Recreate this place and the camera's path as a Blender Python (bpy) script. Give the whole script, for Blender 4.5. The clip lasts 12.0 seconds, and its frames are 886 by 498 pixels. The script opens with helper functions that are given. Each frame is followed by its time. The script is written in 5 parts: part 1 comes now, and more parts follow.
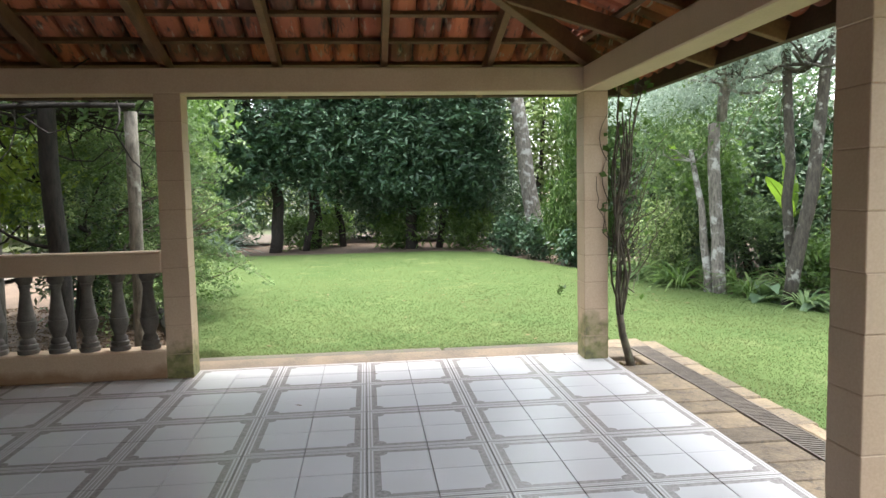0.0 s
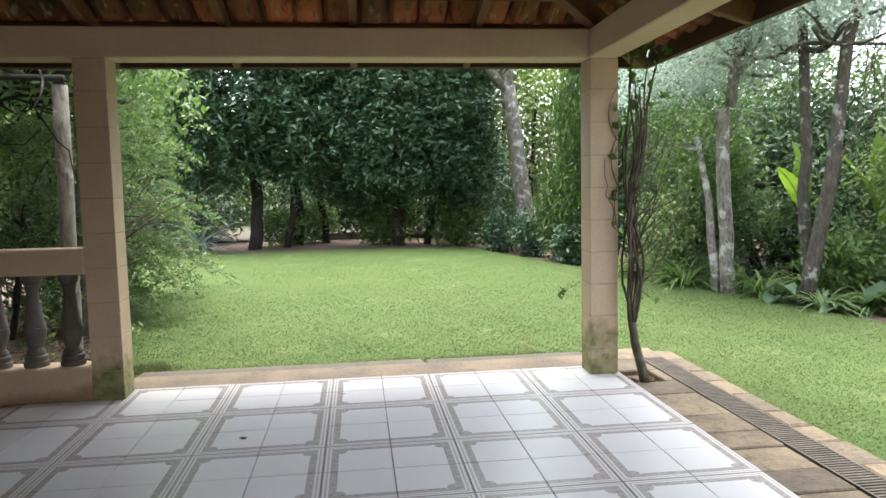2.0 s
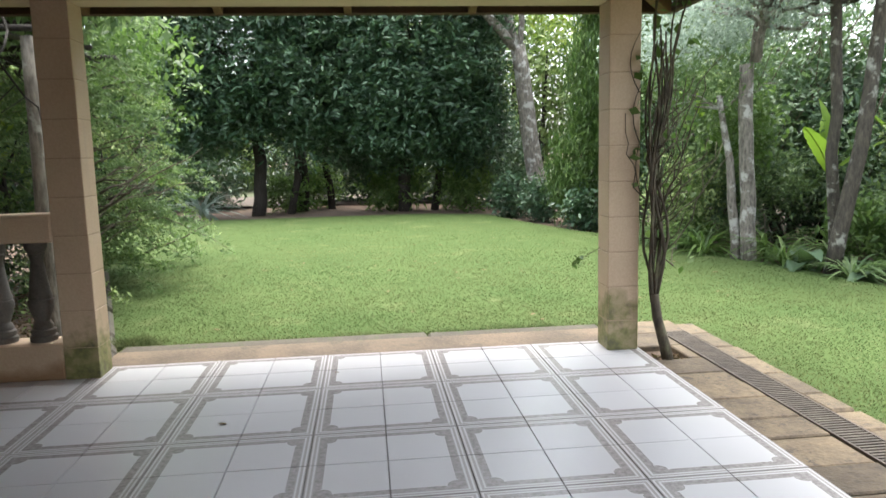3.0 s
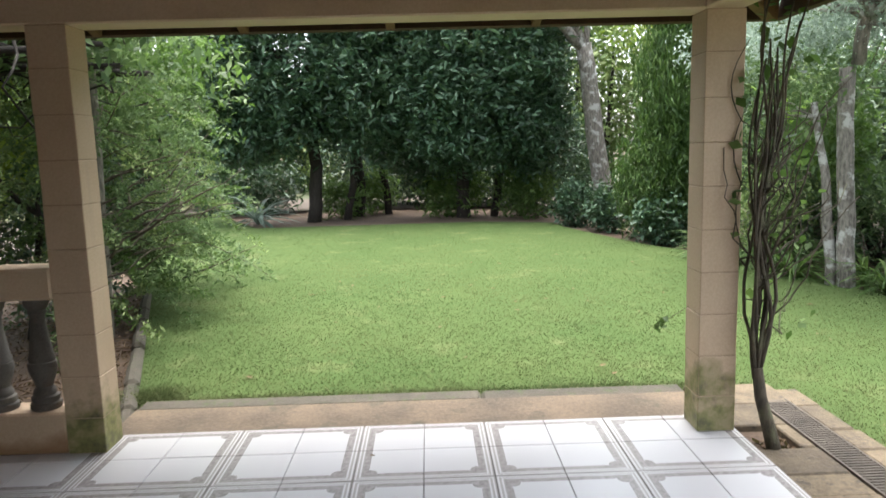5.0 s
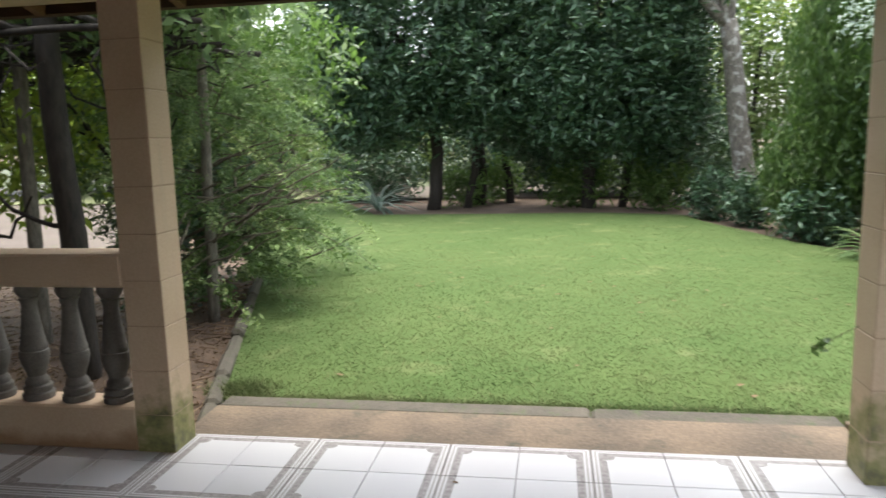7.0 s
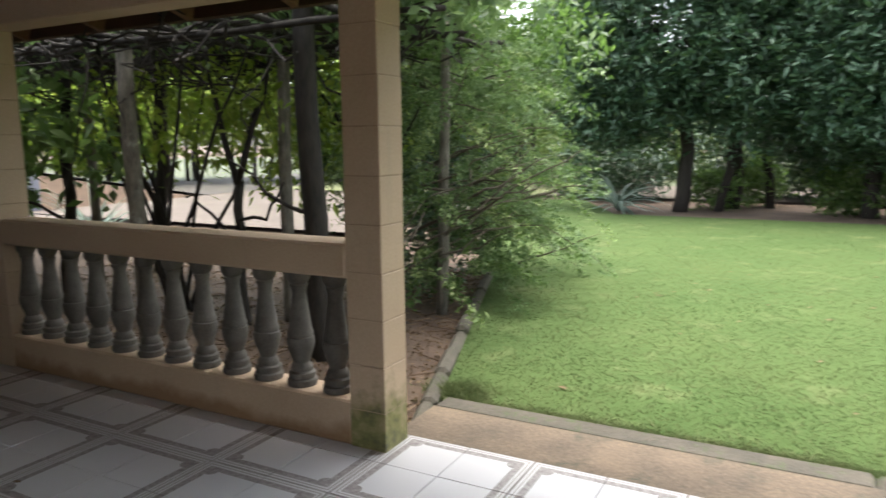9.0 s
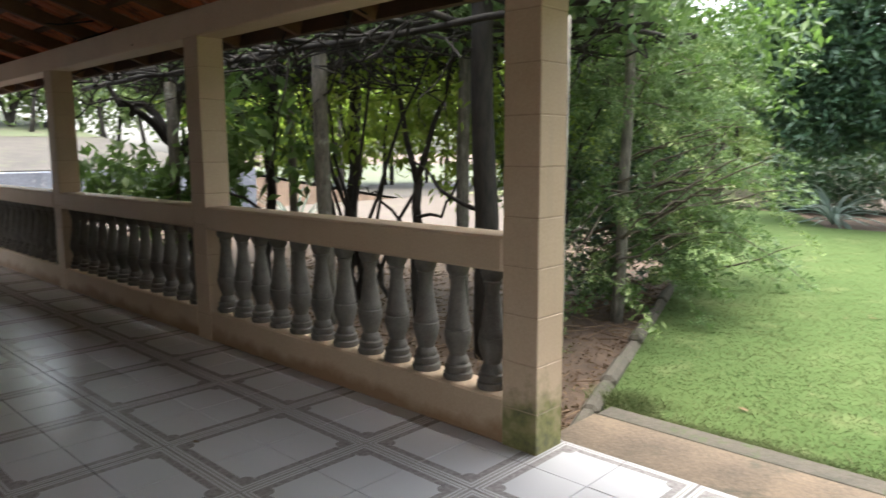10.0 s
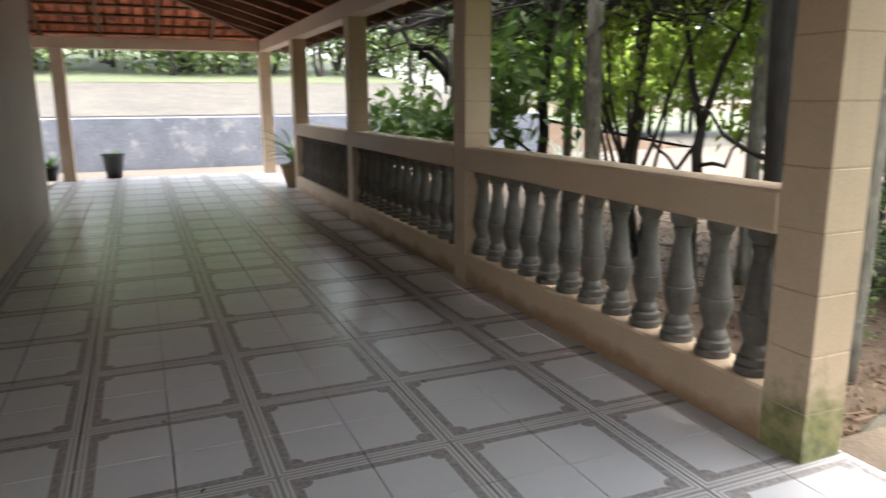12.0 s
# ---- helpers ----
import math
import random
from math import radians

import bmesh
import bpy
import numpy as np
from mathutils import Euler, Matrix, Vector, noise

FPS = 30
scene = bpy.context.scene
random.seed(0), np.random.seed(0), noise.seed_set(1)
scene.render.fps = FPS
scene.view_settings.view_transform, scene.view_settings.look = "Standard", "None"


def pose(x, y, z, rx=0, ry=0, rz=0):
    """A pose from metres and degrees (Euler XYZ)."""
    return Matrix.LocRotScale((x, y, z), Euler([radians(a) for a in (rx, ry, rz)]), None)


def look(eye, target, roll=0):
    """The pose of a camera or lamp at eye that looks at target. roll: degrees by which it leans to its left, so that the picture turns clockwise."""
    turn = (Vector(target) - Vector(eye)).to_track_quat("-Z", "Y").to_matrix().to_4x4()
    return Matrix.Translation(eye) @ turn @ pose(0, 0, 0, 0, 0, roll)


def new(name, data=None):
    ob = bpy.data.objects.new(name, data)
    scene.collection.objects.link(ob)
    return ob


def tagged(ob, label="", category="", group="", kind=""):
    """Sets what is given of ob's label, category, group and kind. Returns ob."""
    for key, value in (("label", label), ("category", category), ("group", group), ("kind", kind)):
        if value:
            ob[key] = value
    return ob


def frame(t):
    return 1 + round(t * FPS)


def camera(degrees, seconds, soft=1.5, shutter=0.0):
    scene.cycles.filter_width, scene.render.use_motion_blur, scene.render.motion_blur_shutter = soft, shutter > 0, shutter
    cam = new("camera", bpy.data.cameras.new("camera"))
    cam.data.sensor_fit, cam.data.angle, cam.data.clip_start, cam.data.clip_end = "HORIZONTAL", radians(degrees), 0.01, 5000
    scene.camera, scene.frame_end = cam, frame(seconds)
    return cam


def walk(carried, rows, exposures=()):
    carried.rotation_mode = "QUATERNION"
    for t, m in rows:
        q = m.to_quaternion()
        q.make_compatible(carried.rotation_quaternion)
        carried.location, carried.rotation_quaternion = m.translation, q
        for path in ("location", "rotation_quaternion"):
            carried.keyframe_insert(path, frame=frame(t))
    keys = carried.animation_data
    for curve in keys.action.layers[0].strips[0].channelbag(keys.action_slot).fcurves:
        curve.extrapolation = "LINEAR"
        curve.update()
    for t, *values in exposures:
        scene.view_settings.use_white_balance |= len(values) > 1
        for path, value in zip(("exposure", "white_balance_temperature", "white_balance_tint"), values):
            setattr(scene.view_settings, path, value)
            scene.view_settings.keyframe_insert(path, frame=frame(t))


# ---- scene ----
cam = camera(64.0, 12.0, 1.5, 0.5)
PATH = [
    (0, (-0.088, 0.21, 1.342), (0.125, 2.191, 1.179), -1.2),
    (0.5, (-0.069, 0.412, 1.305), (0.159, 2.392, 1.143), -1.3),
    (1, (0.044, 0.642, 1.307), (0.281, 2.622, 1.154), -1.5),
    (1.5, (0.082, 0.788, 1.291), (0.327, 2.767, 1.135), -1.2),
    (2, (0.067, 1.041, 1.268), (0.306, 3.019, 1.095), -1.2),
    (2.5, (0.085, 1.21, 1.241), (0.303, 3.186, 1.022), -1.4),
    (3, (0.154, 1.447, 1.223), (0.363, 3.418, 0.956), -1.4),
    (3.2, (0.182, 1.505, 1.232), (0.379, 3.473, 0.937), -1.3),
    (4.8, (0.21, 2.059, 1.467), (0.258, 4.034, 1.155), -1.6),
    (5, (0.255, 2.132, 1.461), (0.294, 4.112, 1.182), -1.6),
    (5.5, (0.339, 2.215, 1.42), (0.331, 4.2, 1.171), -1.6),
    (6, (0.368, 2.339, 1.384), (0.286, 4.323, 1.141), -1.5),
    (6.5, (0.361, 2.491, 1.391), (0.176, 4.465, 1.131), -1.5),
    (7, (0.368, 2.653, 1.411), (0.053, 4.605, 1.11), -1.5),
    (7.2, (0.358, 2.715, 1.426), (-0.042, 4.651, 1.126), -1.1),
    (9, (0.275, 3.014, 1.389), (-0.661, 4.756, 1.089), -0.6),
    (9.5, (0.308, 3.151, 1.33), (-0.876, 4.737, 1.042), -1.0),
    (10, (0.332, 3.163, 1.309), (-1.034, 4.599, 1.037), -0.3),
    (10.5, (0.337, 3.255, 1.289), (-1.165, 4.536, 0.967), -0.8),
    (11, (0.255, 3.373, 1.253), (-1.34, 4.522, 0.88), -0.6),
    (11.5, (0.2, 3.438, 1.263), (-1.472, 4.455, 0.85), -0.4),
    (12, (0.209, 3.523, 1.254), (-1.593, 4.287, 0.843), -0.3),
]
EXPOSURES = [(0, 3.08), (1.5, 3.02), (3, 2.82), (5.5, 2.7), (7, 2.6), (9, 2.78), (10.5, 3.15), (12, 3.45)]
walk(cam, [(t, look(eye, target, roll)) for t, eye, target, roll in PATH], EXPOSURES)

# ---------------------------------------------------------------- light
world = bpy.data.worlds.new("sky")
scene.world = world
world.use_nodes = True
wn = world.node_tree.nodes
sky = wn.new("ShaderNodeTexSky")
sky.sky_type, sky.sun_disc = "NISHITA", False
sky.sun_elevation, sky.sun_rotation = radians(82), radians(7)
sky.air_density, sky.dust_density, sky.ozone_density = 1.0, 4.0, 1.0
wn["Background"].inputs[1].default_value = 0.15
grey_sky = wn.new("ShaderNodeHueSaturation")
grey_sky.inputs["Saturation"].default_value = 0.38
world.node_tree.links.new(sky.outputs[0], grey_sky.inputs["Color"])
world.node_tree.links.new(grey_sky.outputs[0], wn["Background"].inputs[0])
sun_data = bpy.data.lights.new("sun", "SUN")
sun_data.energy, sun_data.angle, sun_data.color = 1.0, radians(45), (1.0, 0.97, 0.92)
sun = new("sun", sun_data)
sun.matrix_world = look((0.5, 4, 30), (0, 0, 0))

# ---------------------------------------------------------------- materials
def mat(name, rough=0.6, metal=0.0):
    m = bpy.data.materials.new(name)
    m.use_nodes = True
    b = m.node_tree.nodes["Principled BSDF"]
    b.inputs["Roughness"].default_value = rough
    b.inputs["Metallic"].default_value = metal
    return m, m.node_tree, b


def node(nt, kind, **values):
    n = nt.nodes.new(kind)
    for k, v in values.items():
        n.inputs[k].default_value = v
    return n


def noise_tex(nt, vec, scale, detail=6.0, rough=0.6):
    n = node(nt, "ShaderNodeTexNoise", Scale=scale, Detail=detail, Roughness=rough)
    nt.links.new(vec, n.inputs["Vector"])
    return n.outputs["Fac"]


def ramp(nt, fac, stops):
    r = nt.nodes.new("ShaderNodeValToRGB")
    e = r.color_ramp.elements
    while len(e) < len(stops):
        e.new(0.5)
    for i, (p, c) in enumerate(stops):
        e[i].position, e[i].color = p, (*c, 1)
    nt.links.new(fac, r.inputs[0])
    return r.outputs[0]


def mix(nt, fac, a, b, kind="MIX"):
    n = nt.nodes.new("ShaderNodeMix")
    n.data_type, n.blend_type = "RGBA", kind
    for s, v in ((n.inputs[0], fac), (n.inputs[6], a), (n.inputs[7], b)):
        if isinstance(v, (int, float)):
            s.default_value = v
        elif isinstance(v, tuple):
            s.default_value = (*v, 1)
        else:
            nt.links.new(v, s)
    return n.outputs[2]


def maths(nt, op, a, b=0.0, c=0.0):
    n = nt.nodes.new("ShaderNodeMath")
    n.operation = op
    for s, v in zip(n.inputs, (a, b, c)):
        if isinstance(v, (int, float)):
            s.default_value = v
        else:
            nt.links.new(v, s)
    return n.outputs[0]


def bump(nt, bsdf, height, strength=0.3, dist=0.01):
    n = node(nt, "ShaderNodeBump", Strength=strength, Distance=dist)
    nt.links.new(height, n.inputs["Height"])
    nt.links.new(n.outputs[0], bsdf.inputs["Normal"])


def place(nt):
    """World position, so that grain does not repeat from piece to piece."""
    return nt.nodes.new("ShaderNodeNewGeometry").outputs["Position"]


def rough_mat(name, dark, light, rough=0.8, scale=3.0, grain=60.0, bumpiness=0.3, per_object=0.0, spots=None):
    m, nt, b = mat(name, rough)
    p = place(nt)
    big = noise_tex(nt, p, scale)
    col = ramp(nt, big, [(0.3, dark), (0.7, light)])
    fine = noise_tex(nt, p, grain, 4)
    col = mix(nt, 0.35, col, ramp(nt, fine, [(0.3, tuple(0.55 * v for v in dark)), (0.7, light)]))
    if spots:
        col = mix(nt, ramp(nt, noise_tex(nt, p, scale * 2.3, 8, 0.7), [(0.55, (0, 0, 0)), (0.66, (1, 1, 1))]), col, spots)
    if per_object:
        info = nt.nodes.new("ShaderNodeObjectInfo")
        v = maths(nt, "MULTIPLY_ADD", info.outputs["Random"], per_object, 1 - per_object / 2)
        h = node(nt, "ShaderNodeHueSaturation")
        nt.links.new(v, h.inputs["Value"])
        nt.links.new(col, h.inputs["Color"])
        col = h.outputs[0]
    nt.links.new(col, b.inputs["Base Color"])
    bump(nt, b, fine, bumpiness, 0.006)
    return m


def leaf_mat(name, a, b_, c, rough=0.45, through_=0.3, glow=(0.16, 0.28, 0.05)):
    m, nt, b = mat(name, rough)
    g = nt.nodes.new("ShaderNodeNewGeometry")
    col = ramp(nt, g.outputs["Random Per Island"], [(0.0, a), (0.55, b_), (1.0, c)])
    big = noise_tex(nt, g.outputs["Position"], 0.9, 2)
    col = mix(nt, maths(nt, "MULTIPLY", big, 0.5), col, tuple(0.6 * v for v in a))
    nt.links.new(col, b.inputs["Base Color"])
    b.inputs["Specular IOR Level"].default_value = 0.3
    tr = nt.nodes.new("ShaderNodeBsdfTranslucent")
    nt.links.new(mix(nt, 0.5, col, glow, "MIX"), tr.inputs[0])
    ms = node(nt, "ShaderNodeMixShader", Fac=through_)
    nt.links.new(b.outputs[0], ms.inputs[1])
    nt.links.new(tr.outputs[0], ms.inputs[2])
    nt.links.new(ms.outputs[0], nt.nodes["Material Output"].inputs[0])
    return m


def paint_mat(name, moss=False, splash=False):
    m, nt, b = mat(name, 0.55)
    p = place(nt)
    big = noise_tex(nt, p, 1.7, 5)
    col = ramp(nt, big, [(0.3, (0.47, 0.34, 0.225)), (0.7, (0.56, 0.425, 0.29))])
    fine = noise_tex(nt, p, 90, 3)
    col = mix(nt, 0.12, col, ramp(nt, fine, [(0.35, (0.35, 0.26, 0.18)), (0.65, (0.75, 0.62, 0.5))]))
    st = node(nt, "ShaderNodeMapping", Scale=(9, 9, 0.8))
    nt.links.new(p, st.inputs[0])
    streak = noise_tex(nt, st.outputs[0], 1.5, 5)
    col = mix(nt, ramp(nt, streak, [(0.58, (0, 0, 0)), (0.8, (0.5, 0.5, 0.5))]), col, (0.40, 0.31, 0.23))
    if splash:
        low = nt.nodes.new("ShaderNodeSeparateXYZ")
        nt.links.new(p, low.inputs[0])
        rim = maths(nt, "SUBTRACT", maths(nt, "MULTIPLY", noise_tex(nt, p, 5, 6), 0.22), low.outputs[2])
        col = mix(nt, ramp(nt, maths(nt, "MULTIPLY", rim, 8.0), [(0.0, (0, 0, 0)), (0.6, (0.8, 0.8, 0.8))]), col, (0.25, 0.135, 0.06))
    if moss:
        sep = nt.nodes.new("ShaderNodeSeparateXYZ")
        nt.links.new(p, sep.inputs[0])
        edge = maths(nt, "SUBTRACT", maths(nt, "MULTIPLY_ADD", noise_tex(nt, p, 6, 6), 0.75, -0.02), sep.outputs[2])
        f = ramp(nt, maths(nt, "MULTIPLY_ADD", edge, 3.0, 0.0), [(0.0, (0, 0, 0)), (0.5, (0.85, 0.85, 0.85))])
        green = ramp(nt, noise_tex(nt, p, 14, 6), [(0.35, (0.27, 0.235, 0.12)), (0.52, (0.13, 0.15, 0.03)), (0.66, (0.035, 0.05, 0.01))])
        col = mix(nt, f, col, green)
    nt.links.new(col, b.inputs["Base Color"])
    bump(nt, b, fine, 0.18, 0.004)
    return m


def tile_mat():
    m, nt, b = mat("printed_ceramic", 0.22)
    uv = nt.nodes.new("ShaderNodeUVMap").outputs[0]
    sep = nt.nodes.new("ShaderNodeSeparateXYZ")
    nt.links.new(uv, sep.inputs[0])
    u, v = sep.outputs[0], sep.outputs[1]
    big = maths(nt, "MAXIMUM", u, v)
    away = maths(nt, "SUBTRACT", 1.0, big)
    du, dv = maths(nt, "SUBTRACT", u, 0.78), maths(nt, "SUBTRACT", v, 0.78)
    d = maths(nt, "SQRT", maths(nt, "ADD", maths(nt, "MULTIPLY", du, du), maths(nt, "MULTIPLY", dv, dv)))

    def near(x, at, half):
        return maths(nt, "COMPARE", x, at, half)
    inside = maths(nt, "MULTIPLY", maths(nt, "LESS_THAN", big, 0.775), maths(nt, "GREATER_THAN", d, 0.12))
    line = maths(nt, "ADD", near(away, 0.035, 0.011), near(away, 0.09, 0.011))
    line = maths(nt, "ADD", line, maths(nt, "MULTIPLY", near(away, 0.222, 0.009), maths(nt, "GREATER_THAN", d, 0.12)))
    line = maths(nt, "ADD", line, maths(nt, "MULTIPLY", near(d, 0.125, 0.012), maths(nt, "LESS_THAN", big, 0.80)))
    p = place(nt)
    white = (0.57, 0.57, 0.58)
    grey = ramp(nt, noise_tex(nt, p, 45, 5, 0.7), [(0.35, (0.20, 0.185, 0.18)), (0.65, (0.38, 0.36, 0.35))])
    band = mix(nt, near(away, 0.06, 0.055), grey, (0.36, 0.34, 0.33))
    col = mix(nt, inside, band, white)
    col = mix(nt, maths(nt, "MINIMUM", line, 1.0), col, (0.60, 0.59, 0.59))
    dirt = maths(nt, "MULTIPLY", noise_tex(nt, p, 1.6, 2, 0.5), 0.24)
    col = mix(nt, dirt, col, (0.30, 0.26, 0.22))
    nt.links.new(col, b.inputs["Base Color"])
    b.inputs["Roughness"].default_value = 0.27
    return m


def grass_mat():
    m, nt, b = mat("grass_blade", 0.8)
    g = nt.nodes.new("ShaderNodeNewGeometry")
    col = ramp(nt, g.outputs["Random Per Island"], [(0.0, (0.036, 0.076, 0.017)), (0.5, (0.064, 0.099, 0.031)), (0.85, (0.092, 0.122, 0.047)), (1.0, (0.20, 0.20, 0.11))])
    patch = ramp(nt, noise_tex(nt, g.outputs["Position"], 0.6, 4), [(0.38, (0, 0, 0)), (0.66, (0.7, 0.7, 0.7))])
    col = mix(nt, patch, col, (0.115, 0.124, 0.052))
    nt.links.new(col, b.inputs["Base Color"])
    b.inputs["Specular IOR Level"].default_value = 0.2
    tr = nt.nodes.new("ShaderNodeBsdfTranslucent")
    nt.links.new(col, tr.inputs[0])
    ms = node(nt, "ShaderNodeMixShader", Fac=0.4)
    nt.links.new(b.outputs[0], ms.inputs[1])
    nt.links.new(tr.outputs[0], ms.inputs[2])
    nt.links.new(ms.outputs[0], nt.nodes["Material Output"].inputs[0])
    return m


def bark_mat(name, dark, light, lichen, amount=0.55):
    m, nt, b = mat(name, 0.9)
    p = place(nt)
    st = node(nt, "ShaderNodeMapping", Scale=(1, 1, 0.25))
    nt.links.new(p, st.inputs[0])
    f = noise_tex(nt, st.outputs[0], 30, 6, 0.7)
    col = ramp(nt, f, [(0.35, dark), (0.65, light)])
    col = mix(nt, ramp(nt, noise_tex(nt, p, 6, 5), [(amount, (0, 0, 0)), (amount + 0.08, (0.9, 0.9, 0.9))]), col, lichen)
    nt.links.new(col, b.inputs["Base Color"])
    bump(nt, b, f, 0.6, 0.02)
    return m


PAINT, PAINT_MOSS = paint_mat("peach_paint"), paint_mat("mossy_peach_paint", True)
PAINT_SPLASH = paint_mat("earth_splashed_peach_paint", False, True)
MORTAR = rough_mat("mortar", (0.36, 0.26, 0.17), (0.48, 0.36, 0.25))
TILE = tile_mat()
GROUT = rough_mat("grout", (0.20, 0.18, 0.17), (0.32, 0.30, 0.28))
WALL = rough_mat("house_wall_paint", (0.36, 0.29, 0.225), (0.44, 0.365, 0.29), 0.6, 1.2, 70, 0.15)
CAST = rough_mat("cast_concrete", (0.078, 0.069, 0.058), (0.17, 0.153, 0.132), 0.85, 9, 120, 0.4, 0.25)


def clay_mat():
    m, nt, b = mat("clay_roof_tile", 0.8)
    p = place(nt)
    info = nt.nodes.new("ShaderNodeObjectInfo")
    tone = maths(nt, "ADD", maths(nt, "MULTIPLY", info.outputs["Random"], 0.6), maths(nt, "MULTIPLY", noise_tex(nt, p, 3.5, 5), 0.4))
    col = ramp(nt, tone, [(0.2, (0.12, 0.05, 0.033)), (0.45, (0.36, 0.112, 0.057)), (0.8, (0.60, 0.18, 0.08))])
    st = node(nt, "ShaderNodeMapping", Scale=(22, 5, 5))
    nt.links.new(p, st.inputs[0])
    streak = noise_tex(nt, st.outputs[0], 1.0, 6, 0.65)
    col = mix(nt, ramp(nt, streak, [(0.52, (0, 0, 0)), (0.62, (0.85, 0.85, 0.85))]), col, (0.055, 0.042, 0.032))
    st2 = node(nt, "ShaderNodeMapping", Scale=(26, 6, 6), Location=(3, 7, 1))
    nt.links.new(p, st2.inputs[0])
    col = mix(nt, ramp(nt, noise_tex(nt, st2.outputs[0], 1.0, 5, 0.6), [(0.60, (0, 0, 0)), (0.68, (0.7, 0.7, 0.7))]), col, (0.42, 0.36, 0.28))
    nt.links.new(col, b.inputs["Base Color"])
    bump(nt, b, noise_tex(nt, p, 60, 4), 0.4, 0.006)
    return m


CLAY = clay_mat()
WOOD = rough_mat("rafter_wood", (0.085, 0.04, 0.016), (0.19, 0.098, 0.042), 0.7, 4, 60, 0.3, 0.3)
DARKWOOD = rough_mat("dark_wood", (0.05, 0.03, 0.018), (0.10, 0.06, 0.035), 0.8, 4, 60, 0.3)
STONE = rough_mat("yellow_stone", (0.06, 0.043, 0.025), (0.20, 0.15, 0.088), 0.75, 7, 50, 0.9, 0.8, (0.05, 0.04, 0.027))
GRATE = rough_mat("rusty_grate", (0.045, 0.036, 0.027), (0.12, 0.098, 0.074), 0.7, 8, 90, 0.4, 0.3)
STEEL = rough_mat("drain_grate", (0.02, 0.018, 0.016), (0.05, 0.045, 0.04), 0.6, 8, 90, 0.3)
CONCRETE = rough_mat("worn_concrete", (0.048, 0.040, 0.029), (0.19, 0.138, 0.09), 0.9, 2.4, 45, 0.6, 0.0, (0.06, 0.054, 0.036))
KERB = rough_mat("old_kerb", (0.035, 0.032, 0.022), (0.088, 0.075, 0.055), 0.9, 5, 45, 0.8, 0.2, (0.045, 0.062, 0.02))
SOIL = rough_mat("leaf_litter_soil", (0.050, 0.032, 0.020), (0.125, 0.083, 0.053), 0.95, 2.5, 40, 0.8)
DIRT = rough_mat("pale_dirt", (0.06, 0.046, 0.036), (0.10, 0.08, 0.064), 0.95, 0.8, 12, 0.5, 0.0, (0.075, 0.07, 0.04))
TURF = rough_mat("lawn_turf", (0.045, 0.078, 0.023), (0.066, 0.096, 0.031), 0.95, 0.8, 70, 0.15, 0.0, (0.085, 0.108, 0.042))
TURF.node_tree.nodes["Principled BSDF"].inputs["Specular IOR Level"].default_value = 0.1
MEADOW = rough_mat("wild_grass", (0.03, 0.044, 0.015), (0.068, 0.08, 0.032), 0.9, 0.6, 8, 0.9, 0.0, (0.07, 0.06, 0.04))
RETAIN = rough_mat("stained_render", (0.10, 0.11, 0.135), (0.24, 0.255, 0.29), 0.85, 1.3, 20, 0.3, 0.0, (0.32, 0.32, 0.32))
BARK_PALE = bark_mat("pale_bark", (0.06, 0.052, 0.042), (0.22, 0.20, 0.17), (0.36, 0.36, 0.33), 0.52)
BARK_MOSS = bark_mat("mossy_bark", (0.02, 0.018, 0.013), (0.075, 0.065, 0.048), (0.26, 0.27, 0.23), 0.57)
BARK_DARK = bark_mat("dark_bark", (0.011, 0.009, 0.007), (0.032, 0.026, 0.019), (0.08, 0.085, 0.06), 0.66)
POST = bark_mat("weathered_post", (0.075, 0.068, 0.052), (0.22, 0.20, 0.16), (0.30, 0.31, 0.26), 0.6)
VINE = bark_mat("vine_stem", (0.036, 0.029, 0.020), (0.105, 0.086, 0.058), (0.12, 0.12, 0.07), 0.56)
GRASS = grass_mat()
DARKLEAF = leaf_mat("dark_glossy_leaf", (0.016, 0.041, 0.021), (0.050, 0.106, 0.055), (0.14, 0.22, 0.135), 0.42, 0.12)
MIDLEAF = leaf_mat("mid_green_leaf", (0.04, 0.08, 0.022), (0.08, 0.14, 0.04), (0.17, 0.25, 0.08), 0.45, 0.4, (0.18, 0.32, 0.06))
SHRUBLEAF = leaf_mat("shrub_leaf", (0.05, 0.095, 0.036), (0.115, 0.185, 0.075), (0.23, 0.31, 0.14), 0.5, 0.42, (0.19, 0.30, 0.09))
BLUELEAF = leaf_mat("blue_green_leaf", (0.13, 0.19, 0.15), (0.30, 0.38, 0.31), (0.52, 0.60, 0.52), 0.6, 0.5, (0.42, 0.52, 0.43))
BUSHLEAF = leaf_mat("grey_green_leaf", (0.045, 0.085, 0.045), (0.09, 0.15, 0.085), (0.16, 0.22, 0.14), 0.5, 0.25)
# yellow-bright leaf, the light from behind is put into its colour
YELLOWLEAF = leaf_mat("backlight_tinted_leaf", (0.10, 0.17, 0.02), (0.22, 0.32, 0.045), (0.42, 0.48, 0.10), 0.5, 0.4, (0.35, 0.5, 0.06))
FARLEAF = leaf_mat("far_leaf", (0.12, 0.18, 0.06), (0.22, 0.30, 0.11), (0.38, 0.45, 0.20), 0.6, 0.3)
BANANA = leaf_mat("banana_leaf", (0.10, 0.20, 0.025), (0.16, 0.28, 0.035), (0.22, 0.34, 0.05), 0.4, 0.5, (0.25, 0.42, 0.04))
BROWNLEAF = leaf_mat("dry_leaf", (0.07, 0.04, 0.024), (0.15, 0.09, 0.054), (0.27, 0.19, 0.12), 0.8, 0.1)
